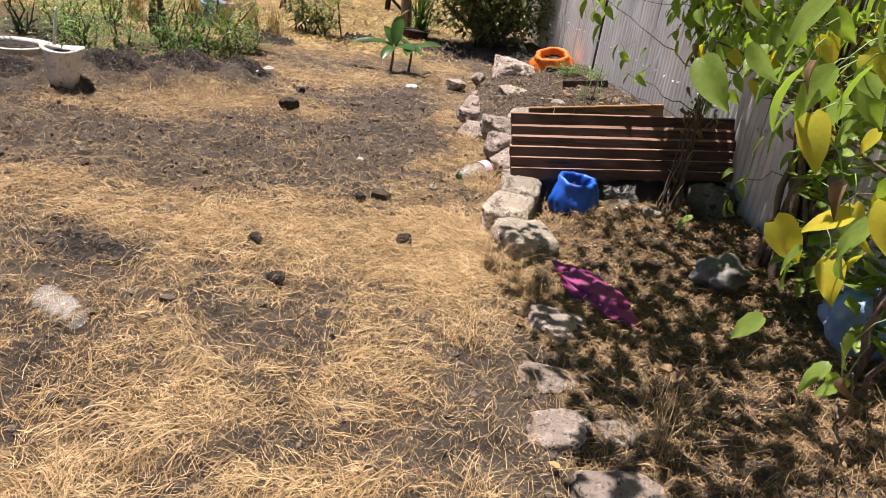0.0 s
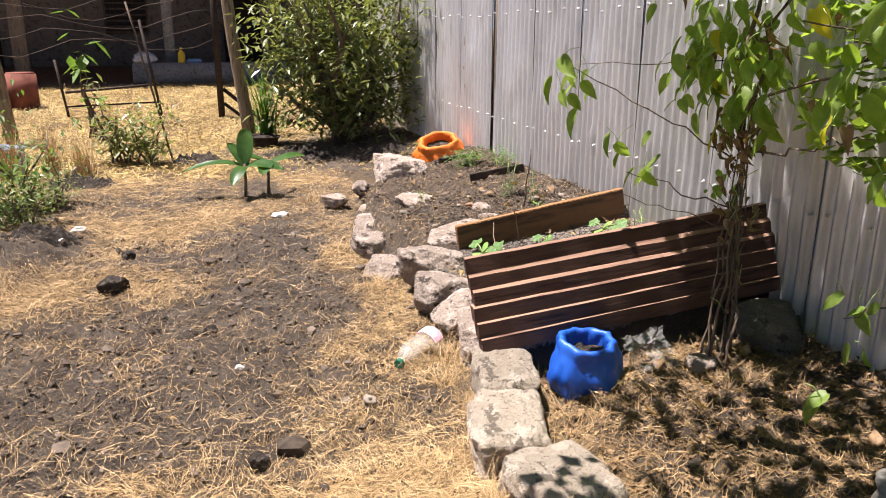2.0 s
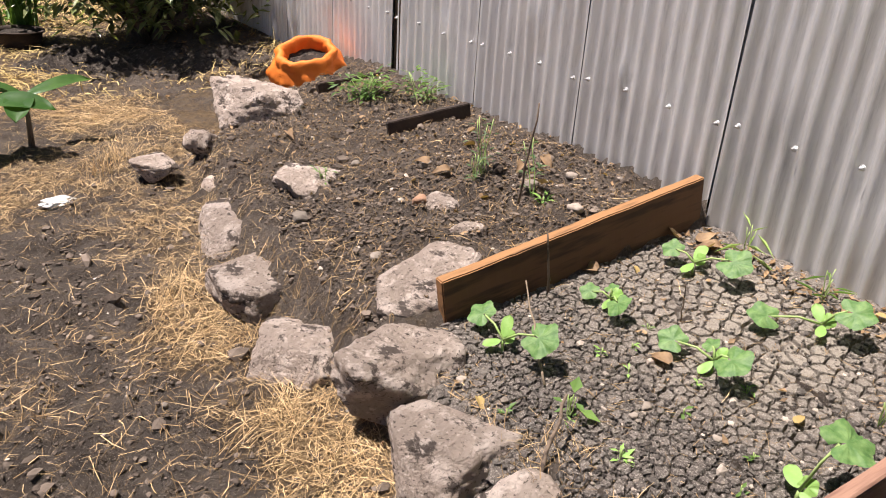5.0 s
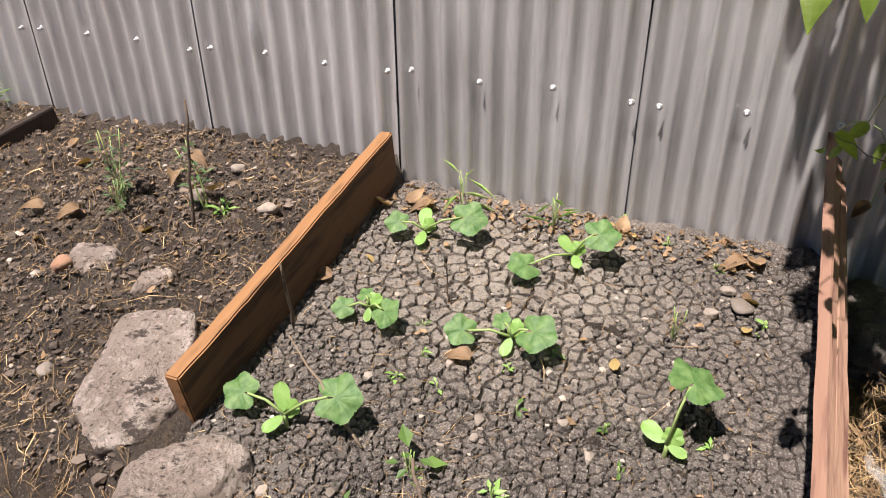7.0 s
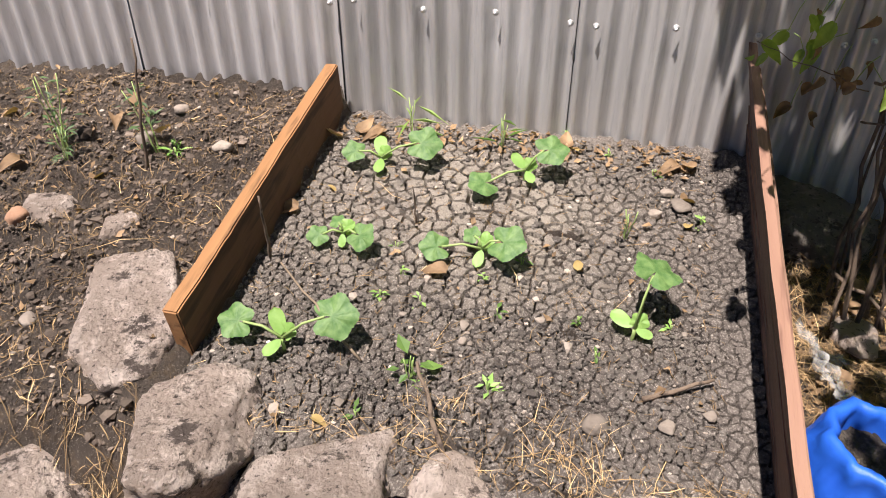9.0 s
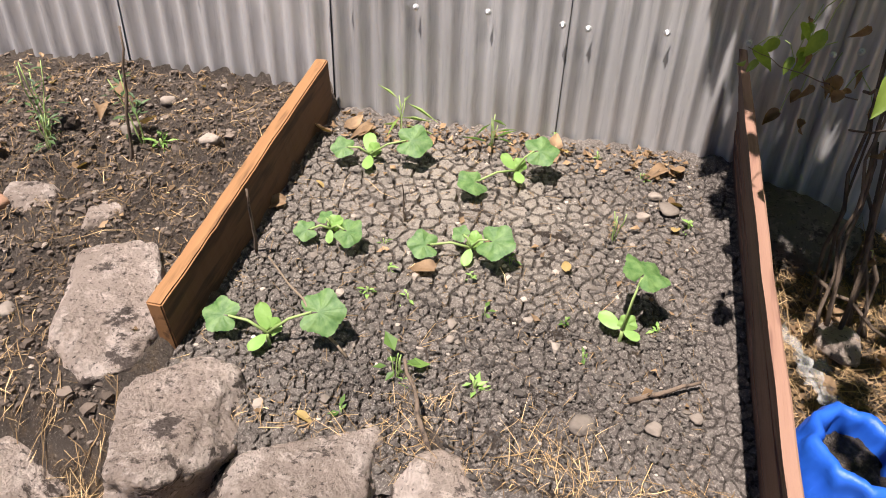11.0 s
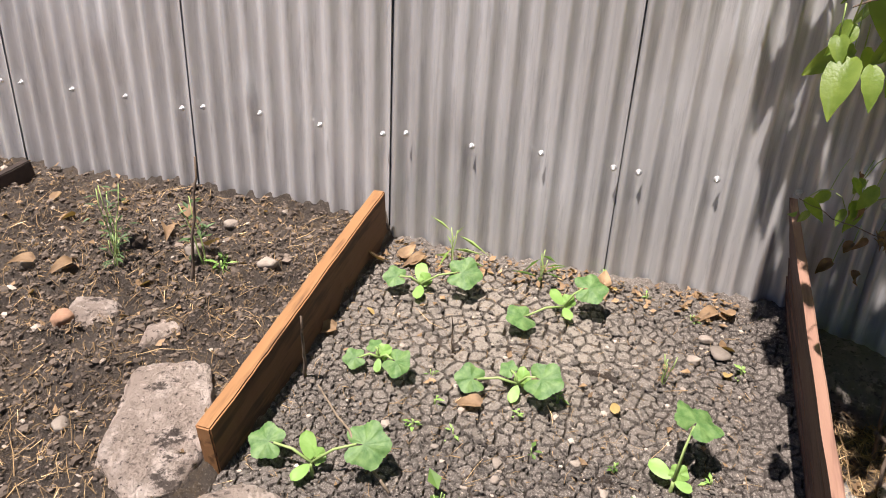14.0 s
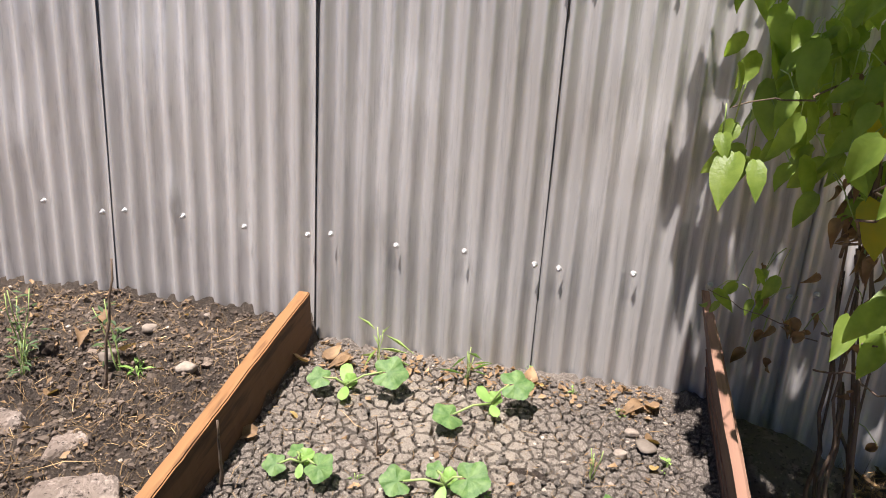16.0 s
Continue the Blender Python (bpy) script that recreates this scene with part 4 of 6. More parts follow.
def herb(x, y, z, h, leaves, size, material, label, seed, spread=0.35, name="weed", width=0.35, category="plant", group="", stems=4, splay=0.25):
    """A small plant: stems with many leaves in one part."""
    rng = random.Random(seed)
    root = new(name)
    root.location = (x, y, z)
    tagged(root, label, category, group)
    V, F = [], []
    for s in range(stems):
        a = rng.uniform(0, 6.28)
        top = Vector((math.cos(a) * splay * h * rng.uniform(0.3, 1), math.sin(a) * splay * h * rng.uniform(0.3, 1), h * rng.uniform(0.7, 1)))
        pts = wander((0, 0, -0.02), top, 4, 0.04 * h, rng)
        part("stem", tube(pts, [max(0.0016, 0.012 * h * (1 - 0.17 * i)) for i in range(5)], 5), STEM if h < 0.3 else BARK, root)
        for k in range(leaves // stems):
            t = rng.uniform(0.25, 1)
            i = min(3, int(t * 4))
            p = pts[i].lerp(pts[i + 1], t * 4 - i)
            b = rng.uniform(0, 6.28)
            d = Vector((math.cos(b), math.sin(b), rng.uniform(-0.2, 0.7))).normalized()
            p = p + d * spread * h * rng.uniform(0, 0.6)
            q = d.cross(Vector((0, 0, 1))).normalized()
            up = q.cross(d)
            L = size * rng.uniform(0.6, 1.25)
            W = L * width
            o = len(V)
            V += [p, p + d * L * 0.45 + q * W / 2 - up * 0.02 * L, p + d * L * 0.45 + up * 0.10 * L * -1, p + d * L * 0.45 - q * W / 2 - up * 0.02 * L, p + d * L - up * 0.2 * L]
            F += [(o, o + 2, o + 1), (o, o + 3, o + 2), (o + 1, o + 2, o + 4), (o + 2, o + 3, o + 4)]
    part("foliage", raw_mesh("foliage", [tuple(v) for v in V], F, material, False), None, root)
    return root


herb(2.43, 7.36, gh(2.43, 7.36), 0.26, 34, 0.035, SEEDLING_G, "slender green pepper seedling in dark soil", 1, 0.25, "seedling")
herb(2.35, 7.30, gh(2.35, 7.30), 0.12, 22, 0.035, SEEDLING_G, "small green seedling in dark soil", 2, 0.3, "seedling")
herb(2.46, 7.05, gh(2.46, 7.05), 0.27, 30, 0.035, SEEDLING_G, "slender green seedling with whorled leaves", 3, 0.2, "seedling", stems=2)
herb(2.48, 7.0, gh(2.48, 7.0), 0.05, 20, 0.045, COTYLEDON, "low bright green weed in dark soil", 4, 0.6)
herb(1.838, 6.062, bh(1.838, 6.062) + 0.0, 0.07, 9, 0.05, HERB_G, "withered yellow-green seedling in cracked soil", 5, 0.5, "seedling", 0.6)
herb(1.846, 5.88, bh(1.846, 5.88), 0.03, 8, 0.035, COTYLEDON, "tiny green seedling in cracked soil", 6, 0.5, "seedling", 0.45)
herb(2.543, 5.40, bh(2.543, 5.40), 0.03, 8, 0.03, COTYLEDON, "tiny green seedling in cracked soil", 7, 0.5, "seedling", 0.45)
for k, (x, y) in enumerate([(2.27, 6.22), (2.17, 6.18), (2.09, 5.7), (2.12, 5.48), (1.99, 5.65), (2.08, 6.1), (2.28, 5.87), (2.19, 5.96), (1.71, 6.15), (2.82, 5.68), (2.75, 5.54), (2.08, 6.21), (2.08, 5.9), (2.92, 5.83)]):
    herb(x, y, bh(x, y), 0.022, 6, 0.022, COTYLEDON if k % 2 else HERB_G, "tiny green weed sprouting from cracked soil", 80 + k, 0.6, "weed", 0.45, group="weeds on the cracked bed", stems=2)
herb(2.439, 5.607, bh(2.439, 5.607), 0.10, 26, 0.015, DRYLEAF, "dry wispy weed in cracked soil", 8, 0.5)
herb(2.80, 6.02, bh(2.80, 6.02), 0.12, 10, 0.10, HERB_G, "tuft of grass at the fence foot", 9, 0.2, "grass_tuft", 0.10)
herb(2.82, 6.33, bh(2.82, 6.33), 0.15, 8, 0.12, STEM, "thin pale grass stalks at the fence foot", 10, 0.15, "grass_tuft", 0.06)
herb(1.87, 7.73, gh(1.87, 7.73), 0.10, 20, 0.03, HERB_G, "small green weed in dark soil", 11, 0.4)
herb(2.55, 8.75, gh(2.55, 8.75), 0.13, 220, 0.05, HERB_G, "low clump of grey-green weeds behind a board", 12, 1.3, stems=8, splay=1.3)
herb(2.75, 8.45, gh(2.75, 8.45), 0.16, 120, 0.05, HERB_G, "low clump of grey-green weeds behind a board", 13, 1.0, stems=6, splay=1.0)


# ---- climbing vines on the fence side ----
VINE_LEAVES = [leaf_mesh("leaf", 0.115, 0.062, VINE_G, 0.35, 0.30, 0.15, 10, 1), leaf_mesh("leaf", 0.135, 0.066, VINE_G, 0.25, 0.2, 0.1, 10, 2), leaf_mesh("leaf", 0.08, 0.05, VINE_G, 0.5, 0.45, 0.2, 10, 3),
               leaf_mesh("leaf", 0.115, 0.060, VINE_L, 0.4, 0.35, 0.1, 10, 7), leaf_mesh("leaf", 0.095, 0.055, VINE_L, 0.3, 0.25, 0.2, 10, 8), leaf_mesh("leaf", 0.12, 0.06, VINE_L, 0.2, 0.5, 0.1, 10, 9)]
VINE_YELLOW = [leaf_mesh("leaf", 0.12, 0.085, VINE_Y, 0.25, 0.2, 0.6, 10, 4), leaf_mesh("leaf", 0.10, 0.06, VINE_Y, 0.4, 0.4, 0.4, 10, 6)]
VINE_DRY = [leaf_mesh("leaf", 0.052, 0.030, DRYLEAF, 1.3, 0.9, 0.4, 8, 5)]


def vine(base, stems, clusters, label, seed, yellow=0.12, dry=0.06, withered=()):
    """Twisting woody stems and hanging heart-shaped leaves in clusters: (centre, spread, count)."""
    rng = random.Random(seed)
    root = new("climbing_vine")
    root.location = base
    tagged(root, label, "vine")
    o = Vector(base)
    for a, b, r, wob in stems:
        part("stem", tube(wander(Vector(a) - o, Vector(b) - o, 9, wob, rng), [r * (1 - 0.06 * i) for i in range(10)], 6), BARK, root)
    for centre, spread, count, *size in (*clusters, *withered):
        dead, size = (centre, spread, count) in withered, (size or [1.0])[0]
        for _ in range(count):
            p = Vector(centre) + Vector([max(-1, min(1, rng.gauss(0, 0.55))) * w for w in spread])
            p.x = min(p.x, FENCE_X - 0.06)
            p.z = max(p.z, 0.25)
            pick = yellow if dead else rng.random()
            me = rng.choice(VINE_YELLOW if pick < yellow else VINE_DRY if pick < yellow + dry else VINE_LEAVES)
            leaf = part("leaf", me, None, root)
            a = rng.uniform(0, 6.28)
            tip = Vector((math.cos(a) * 0.55, math.sin(a) * 0.55, -1 + rng.uniform(-0.1, 0.7)))
            leaf.matrix_local = aim(p - o, tip, Vector((-0.75 + rng.uniform(-0.5, 0.5), rng.uniform(-0.7, 0.7), 0.75))) @ Matrix.Scale(size * rng.uniform(0.65, 1.1), 4)
            if rng.random() < 0.5:
                back = Vector((rng.uniform(-0.05, 0.09), rng.uniform(-0.06, 0.06), rng.uniform(0.03, 0.09)))
                part("stalk", tube([p - o + back, p - o + back * 0.5 + Vector((0, 0, 0.012)), p - o], 0.0014, 4), STEM, root)
    return root


def vine_shade_crown(root, bunches, seed):
    """The dense top of a vine, leaf by leaf in one part; mostly unseen, added to cast shade."""
    rng = random.Random(seed)
    V, F = [], []
    o0 = root.location
    for centre, spread, count in bunches:
        for _ in range(count):
            p = Vector(centre) + Vector([rng.uniform(-1, 1) * w for w in spread]) - o0
            if p.x + o0.x > FENCE_X + 0.25:
                continue
            a = rng.uniform(0, 6.28)
            d = Vector((math.cos(a), math.sin(a), rng.uniform(-0.9, 0.2))).normalized()
            q = d.cross(Vector((0, 0, 1))).normalized()
            up = q.cross(d)
            L = rng.uniform(0.07, 0.13)
            o = len(V)
            V += [p, p + d * L * 0.4 + q * L * 0.34, p + d * L * 0.4 - up * 0.1 * L, p + d * L * 0.4 - q * L * 0.34, p + d * L]
            F += [(o, o + 2, o + 1), (o, o + 3, o + 2), (o + 1, o + 2, o + 4), (o + 2, o + 3, o + 4)]
    part("crown", raw_mesh("crown", [tuple(v) for v in V], F, VINE_G, False), None, root)


strand = random.Random(21)
STRANDS = [((2.43 + strand.uniform(-0.07, 0.07), 4.98 + strand.uniform(-0.06, 0.06), 0.08), (2.49 + strand.uniform(-0.035, 0.035), 5.07 + strand.uniform(-0.035, 0.035), strand.uniform(0.9, 1.25)), strand.uniform(0.0035, 0.008), 0.016) for _ in range(9)]
vine_one = vine((2.45, 5.0, 0.12),
     STRANDS + [((2.49, 5.07, 1.0), (2.48, 5.05, 2.0), 0.012, 0.04), ((2.5, 5.1, 1.0), (2.72, 5.0, 2.05), 0.010, 0.05), ((2.40, 4.90, 0.10), (2.52, 5.02, 0.62), 0.008, 0.025), ((2.44, 5.07, 0.25), (2.34, 4.78, 0.10), 0.007, 0.02),
      ((2.50, 5.10, 0.95), (1.80, 5.24, 1.33), 0.004, 0.03), ((2.50, 5.1, 0.75), (2.02, 5.16, 0.92), 0.004, 0.03), ((2.5, 5.1, 0.65), (1.98, 5.12, 0.84), 0.003, 0.03), ((2.48, 5.12, 1.36), (1.96, 5.49, 1.33), 0.003, 0.02),
      ((2.52, 5.1, 0.72), (2.58, 5.37, 0.80), 0.002, 0.015), ((2.52, 5.05, 1.0), (2.35, 4.3, 1.15), 0.006, 0.05), ((2.50, 5.05, 1.2), (2.5, 4.2, 1.5), 0.006, 0.05)],
     [((2.46, 5.08, 1.62), (0.36, 0.30, 0.30), 60), ((2.46, 5.10, 1.34), (0.24, 0.26, 0.24), 115), ((1.80, 5.24, 1.27), (0.13, 0.06, 0.10), 8), ((2.44, 5.28, 1.40), (0.10, 0.14, 0.10), 10),
      ((1.95, 5.48, 1.27), (0.06, 0.05, 0.05), 4, 0.85), ((2.03, 5.14, 0.98), (0.14, 0.05, 0.14), 8), ((2.57, 5.36, 0.78), (0.04, 0.03, 0.04), 3, 0.6), ((2.62, 5.24, 0.84), (0.09, 0.08, 0.10), 9, 0.6), ((2.25, 4.35, 1.30), (0.26, 0.26, 0.26), 24), ((2.23, 4.22, 0.36), (0.02, 0.02, 0.03), 2)],
     "leafy climbing vine, some leaves yellow, on bundled dry stems", 3, 0.025, 0.05,
     [((2.47, 5.06, 1.04), (0.08, 0.08, 0.14), 46), ((2.50, 5.06, 1.35), (0.12, 0.12, 0.18), 24), ((2.58, 5.14, 0.74), (0.10, 0.10, 0.12), 12), ((2.45, 5.00, 0.65), (0.07, 0.07, 0.3), 12)])
# the bunches at z 2 and above are unseen leaves added to cast shade
vine_shade_crown(vine_one, [((2.38, 5.0, 2.08), (0.45, 0.42, 0.2), 110), ((2.36, 5.38, 2.08), (0.38, 0.24, 0.2), 260), ((2.25, 4.45, 2.0), (0.65, 0.55, 0.35), 120), ((2.72, 4.55, 1.45), (0.16, 0.35, 0.5), 420)], 11)
TRUNK = [((2.80 + strand.uniform(-0.11, 0.06), 4.17 + strand.uniform(-0.13, 0.13), 0.0), (2.78 + strand.uniform(-0.14, 0.08), 4.17 + strand.uniform(-0.2, 0.2), strand.uniform(1.1, 1.9)), strand.uniform(0.012, 0.030), 0.03) for _ in range(26)]
vine_three = vine((2.8, 4.17, 0.08),
     TRUNK + [((2.75, 4.2, 1.3), (2.2, 4.5, 1.5), 0.006, 0.05), ((2.75, 4.1, 1.1), (2.3, 4.0, 1.05), 0.005, 0.04), ((2.78, 4.2, 0.7), (2.5, 4.45, 0.5), 0.004, 0.03)],
     [((2.48, 4.30, 1.45), (0.34, 0.40, 0.36), 70), ((2.66, 4.20, 0.95), (0.20, 0.30, 0.35), 26), ((2.52, 4.42, 0.50), (0.10, 0.12, 0.12), 6)],
     "old climbing vine with a thick bundled trunk against the fence", 8, 0.12, 0.08)
vine_two = vine((2.55, 3.1, 0.08),
     [((2.55, 3.1, 0.05), (2.2, 2.6, 1.5), 0.016, 0.05), ((2.6, 3.15, 0.05), (2.45, 2.9, 1.9), 0.014, 0.05), ((2.5, 3.0, 0.05), (2.0, 2.2, 1.3), 0.012, 0.04), ((2.2, 2.6, 1.4), (1.25, 1.95, 1.38), 0.005, 0.05),
      # the last two stems only carry the unseen canopy added for shade
      ((2.1, 2.4, 1.3), (1.75, 2.45, 0.98), 0.004, 0.03), ((2.5, 3.0, 0.9), (1.95, 3.9, 1.28), 0.009, 0.06), ((2.5, 3.0, 1.2), (2.3, 3.9, 1.5), 0.008, 0.06), ((1.95, 2.3, 0.3), (1.52, 1.86, 0.85), 0.005, 0.02), ((2.45, 3.0, 0.1), (1.95, 2.3, 0.32), 0.006, 0.02), ((2.45, 2.9, 1.85), (0.95, 3.1, 2.22), 0.010, 0.05), ((1.6, 3.0, 2.05), (0.85, 4.2, 2.25), 0.007, 0.05)],
     [((2.15, 2.7, 1.65), (0.55, 0.6, 0.45), 70), ((1.75, 2.2, 1.50), (0.40, 0.35, 0.30), 34), ((1.36, 2.02, 1.40), (0.24, 0.24, 0.14), 24), ((1.42, 1.92, 1.14), (0.16, 0.16, 0.12), 9), ((1.85, 2.5, 0.95), (0.18, 0.20, 0.18), 9), ((2.35, 3.0, 1.1), (0.3, 0.35, 0.4), 40), ((1.52, 1.85, 0.80), (0.16, 0.14, 0.12), 9),
      ((2.12, 3.85, 1.42), (0.35, 0.3, 0.28), 36), ((2.5, 3.5, 1.6), (0.35, 0.5, 0.4), 46)],
     "overhanging climbing vine with broad green and yellow leaves", 5, 0.22, 0.05)
# all but the low fence-side bunch are added out of view to throw shade
vine_shade_crown(vine_two, [((2.05, 3.6, 2.0), (0.75, 0.75, 0.35), 240), ((2.0, 2.4, 2.05), (0.75, 0.7, 0.35), 150), ((2.68, 3.35, 1.0), (0.18, 0.55, 0.7), 800), ((1.72, 4.4, 2.12), (0.5, 1.0, 0.28), 420), ((1.65, 3.1, 2.12), (0.5, 0.8, 0.28), 130), ((0.98, 3.35, 2.22), (0.32, 0.85, 0.2), 330), ((0.85, 4.3, 2.25), (0.3, 0.5, 0.2), 130)], 12)


# ---- bushes, banana, grasses ----
def bush(x, y, h, r, count, size, material, label, seed, name="bush", limbs=9, width=0.36, low=0.2):
    """A woody shrub: tapered limbs and a ragged crown of separate leaves."""
    rng = random.Random(seed)
    root = new(name)
    root.location = (x, y, gh(x, y))
    tagged(root, label, "bush")
    V, F = [], []
    tips = []
    for k in range(limbs):
        a = 6.2832 * k / limbs + rng.uniform(-0.3, 0.3)
        top = Vector((math.cos(a) * r * rng.uniform(0.35, 0.85), math.sin(a) * r * rng.uniform(0.35, 0.85), h * rng.uniform(0.30, 0.95)))
        pts = wander((rng.uniform(-0.08, 0.08), rng.uniform(-0.08, 0.08), -0.05), top, 5, 0.06 * h, rng)
        part("limb", tube(pts, [0.022 * h * (1 - 0.17 * i) for i in range(6)], 6), BARK, root)
        for p in pts[1:]:
            for _ in range(4):
                tips.append(p + Vector((rng.gauss(0, 0.24) * r, rng.gauss(0, 0.24) * r, rng.gauss(0.02, 0.13) * h)))
    for _ in range(count):
        c = rng.choice(tips)
        p = c + Vector((rng.gauss(0, 0.10) * r, rng.gauss(0, 0.10) * r, rng.gauss(0, 0.06) * h))
        if p.z < low * h * rng.uniform(0.4, 1.2):
            continue
        a = rng.uniform(0, 6.28)
        d = Vector((math.cos(a), math.sin(a), rng.uniform(-1.0, 0.5))).normalized()
        q = d.cross(Vector((0, 0, 1))).normalized()
        up = q.cross(d)
        L = size * rng.uniform(0.6, 1.3)
        W = L * width
        o = len(V)
        V += [p, p + d * L * 0.45 + q * W / 2, p + d * L * 0.45 - up * 0.08 * L, p + d * L * 0.45 - q * W / 2, p + d * L - up * 0.15 * L]
        F += [(o, o + 2, o + 1), (o, o + 3, o + 2), (o + 1, o + 2, o + 4), (o + 2, o + 3, o + 4)]
    part("crown", raw_mesh("crown", [tuple(v) for v in V], F, material, False), None, root)
    return root


bush(2.05, 12.2, 2.6, 1.10, 8200, 0.14, BUSH_G, "large dense evergreen bush growing in front of the fence", 1, limbs=20, low=0.10)
bush(-0.62, 11.6, 0.95, 0.32, 420, 0.13, BUSH_G, "upright dark green shrub in dry grass", 2, limbs=5)
bush(-0.30, 11.35, 0.75, 0.36, 520, 0.10, BUSH_G, "bushy dark green shrub in dry grass", 3, limbs=6)
bush(-1.15, 9.3, 0.85, 0.42, 700, 0.07, HERB_G, "bright green leafy herb on the soil mound", 4, "herb_bush", limbs=8, low=0.05)
bush(-1.75, 9.0, 0.70, 0.40, 620, 0.06, HERB_G, "bright green leafy herb on the soil mound", 5, "herb_bush", limbs=8, low=0.05)
bush(-2.35, 8.3, 0.62, 0.32, 900, 0.035, COTYLEDON, "feathery bright green herb behind the bucket", 6, "herb_bush", limbs=9, low=0.1)
bush(-2.0, 9.6, 1.9, 0.26, 520, 0.09, BUSH_G, "tall narrow dark green shrub", 7, limbs=5, low=0.2)
bush(-2.9, 9.4, 0.7, 0.45, 600, 0.06, HERB_G, "green weedy shrub on the soil mound", 8, "herb_bush", limbs=8, low=0.05)
bush(-1.45, 8.35, 0.40, 0.30, 420, 0.045, HERB_G, "low green weeds on the soil mound", 9, "herb_bush", limbs=8, low=0.02)
for k, (x, y, h) in enumerate(((-2.7, 8.6, 0.55), (-1.35, 8.85, 0.55), (-2.1, 8.7, 0.5), (-1.0, 8.75, 0.42), (-1.6, 9.6, 0.75), (-2.6, 9.9, 0.8), (-0.95, 9.6, 0.5), (-3.2, 8.9, 0.7), (-1.9, 7.85, 0.3), (-3.0, 7.5, 0.45))):
    bush(x, y, h, 0.34, 520, 0.05, HERB_G if k % 3 else BUSH_G, "leafy green weed on the soil bank", 60 + k, "herb_bush", limbs=7, low=0.02)
bush(-3.4, 8.0, 0.7, 0.45, 600, 0.06, HERB_G, "green weedy shrub on the soil mound", 10, "herb_bush", limbs=8, low=0.05)
bush(1.15, 13.4, 0.5, 0.4, 200, 0.10, HERB_G, "low green weeds by the wooden post", 11, "herb_bush", limbs=6, low=0.02)


def blade_tuft(x, y, h, count, material, label, seed, name="grass_tuft", width=0.018, splay=0.45, category="grass", kind=""):
    """Upright arching blades from one crown."""
    rng = random.Random(seed)
    V, F = [], []
    for _ in range(count):
        a, L, lean = rng.uniform(0, 6.28), h * rng.uniform(0.5, 1.1), rng.uniform(0.05, splay)
        d = Vector((math.cos(a), math.sin(a), 0))
        q = Vector((-d.y, d.x, 0))
        b = Vector((rng.gauss(0, 0.05), rng.gauss(0, 0.05), -0.02))
        o = len(V)
        for i in range(5):
            t = i / 4
            c = b + d * lean * L * t * t * 1.3 + Vector((0, 0, L * t * (1 - 0.25 * lean * t)))
            w = width * (1 - t * 0.92) / 2
            V += [c + q * w, c - q * w]
        F += [(o + 2 * i, o + 2 * i + 1, o + 2 * i + 3, o + 2 * i + 2) for i in range(4)]
    return thing(name, raw_mesh(name, [tuple(v) for v in V], F, material, False), None, label, category, kind=kind, at=pose(x, y, gh(x, y)))


blade_tuft(1.10, 12.75, 1.05, 60, HERB_G, "tall clump of green strap leaves beside a post", 1, "strap_leaf_plant", 0.045, 0.35, "plant")
for k, (x, y, h) in enumerate(((-1.5, 10.6, 0.8), (-1.9, 10.9, 0.9), (-1.2, 11.0, 0.7), (-2.6, 10.7, 0.8), (-0.9, 10.9, 0.5), (-3.1, 11.3, 0.8))):
    blade_tuft(x, y, h, 120, STRAW, "tall clump of dry yellow grass", 30 + k, "dry_grass_clump", 0.008, 0.5, kind="stuff")
for k, (x, y, h) in enumerate(((1.22, 4.05, 0.24), (1.30, 3.85, 0.20), (1.20, 4.45, 0.16), (1.62, 2.62, 0.22), (1.70, 2.85, 0.2), (1.35, 5.50, 0.20), (1.30, 5.30, 0.16), (1.28, 6.6, 0.12), (1.0, 3.3, 0.16), (1.42, 5.68, 0.14), (0.95, 2.4, 0.15), (1.15, 8.9, 0.18), (1.25, 9.1, 0.16), (1.44, 6.62, 0.10), (1.36, 6.36, 0.09), (1.70, 5.66, 0.06), (1.42, 5.97, 0.09), (1.30, 7.05, 0.09), (1.22, 7.5, 0.12), (1.74, 5.98, 0.05))):
    blade_tuft(x, y, h, 90, STRAW, "dry yellow grass tuft beside the border stones", 50 + k, "dry_grass_clump", 0.0026, 1.3, kind="stuff")


def banana(x, y, label, seed, blades):
    rng = random.Random(seed)
    root = new("banana_plant")
    root.location = (x, y, gh(x, y))
    tagged(root, label, "banana plant")
    part("stem", tube([(0, 0, -0.03), (0.01, 0, 0.14), (0.01, 0.01, 0.30)], [0.018, 0.014, 0.010], 10), BARK, root)
    for az, el, L, W, droop in blades:
        a = radians(az)
        d = Vector((math.cos(a) * math.cos(radians(el)), math.sin(a) * math.cos(radians(el)), math.sin(radians(el))))
        lf = part("leaf", leaf_mesh("leaf", L, W, BANANA_G, 0.25, droop, 0.0, 14, rng.randint(1, 99), True), None, root)
        lf.matrix_local = aim((0.01, 0.01, 0.27), d, Vector((-d.x, -d.y - 0.6, 1.6)))


banana(0.66, 9.40, "young banana plant with broad green leaves", 1, [(70, 76, 0.36, 0.16, 0.12), (185, 38, 0.40, 0.11, 0.95), (330, 30, 0.30, 0.17, 0.7), (150, 66, 0.26, 0.13, 0.3), (250, 20, 0.24, 0.13, 0.9)])
banana(0.87, 9.48, "small banana sucker with a drooping green leaf", 2, [(15, 24, 0.36, 0.11, 0.35), (260, 32, 0.24, 0.15, 0.9), (190, 45, 0.22, 0.12, 0.6)])


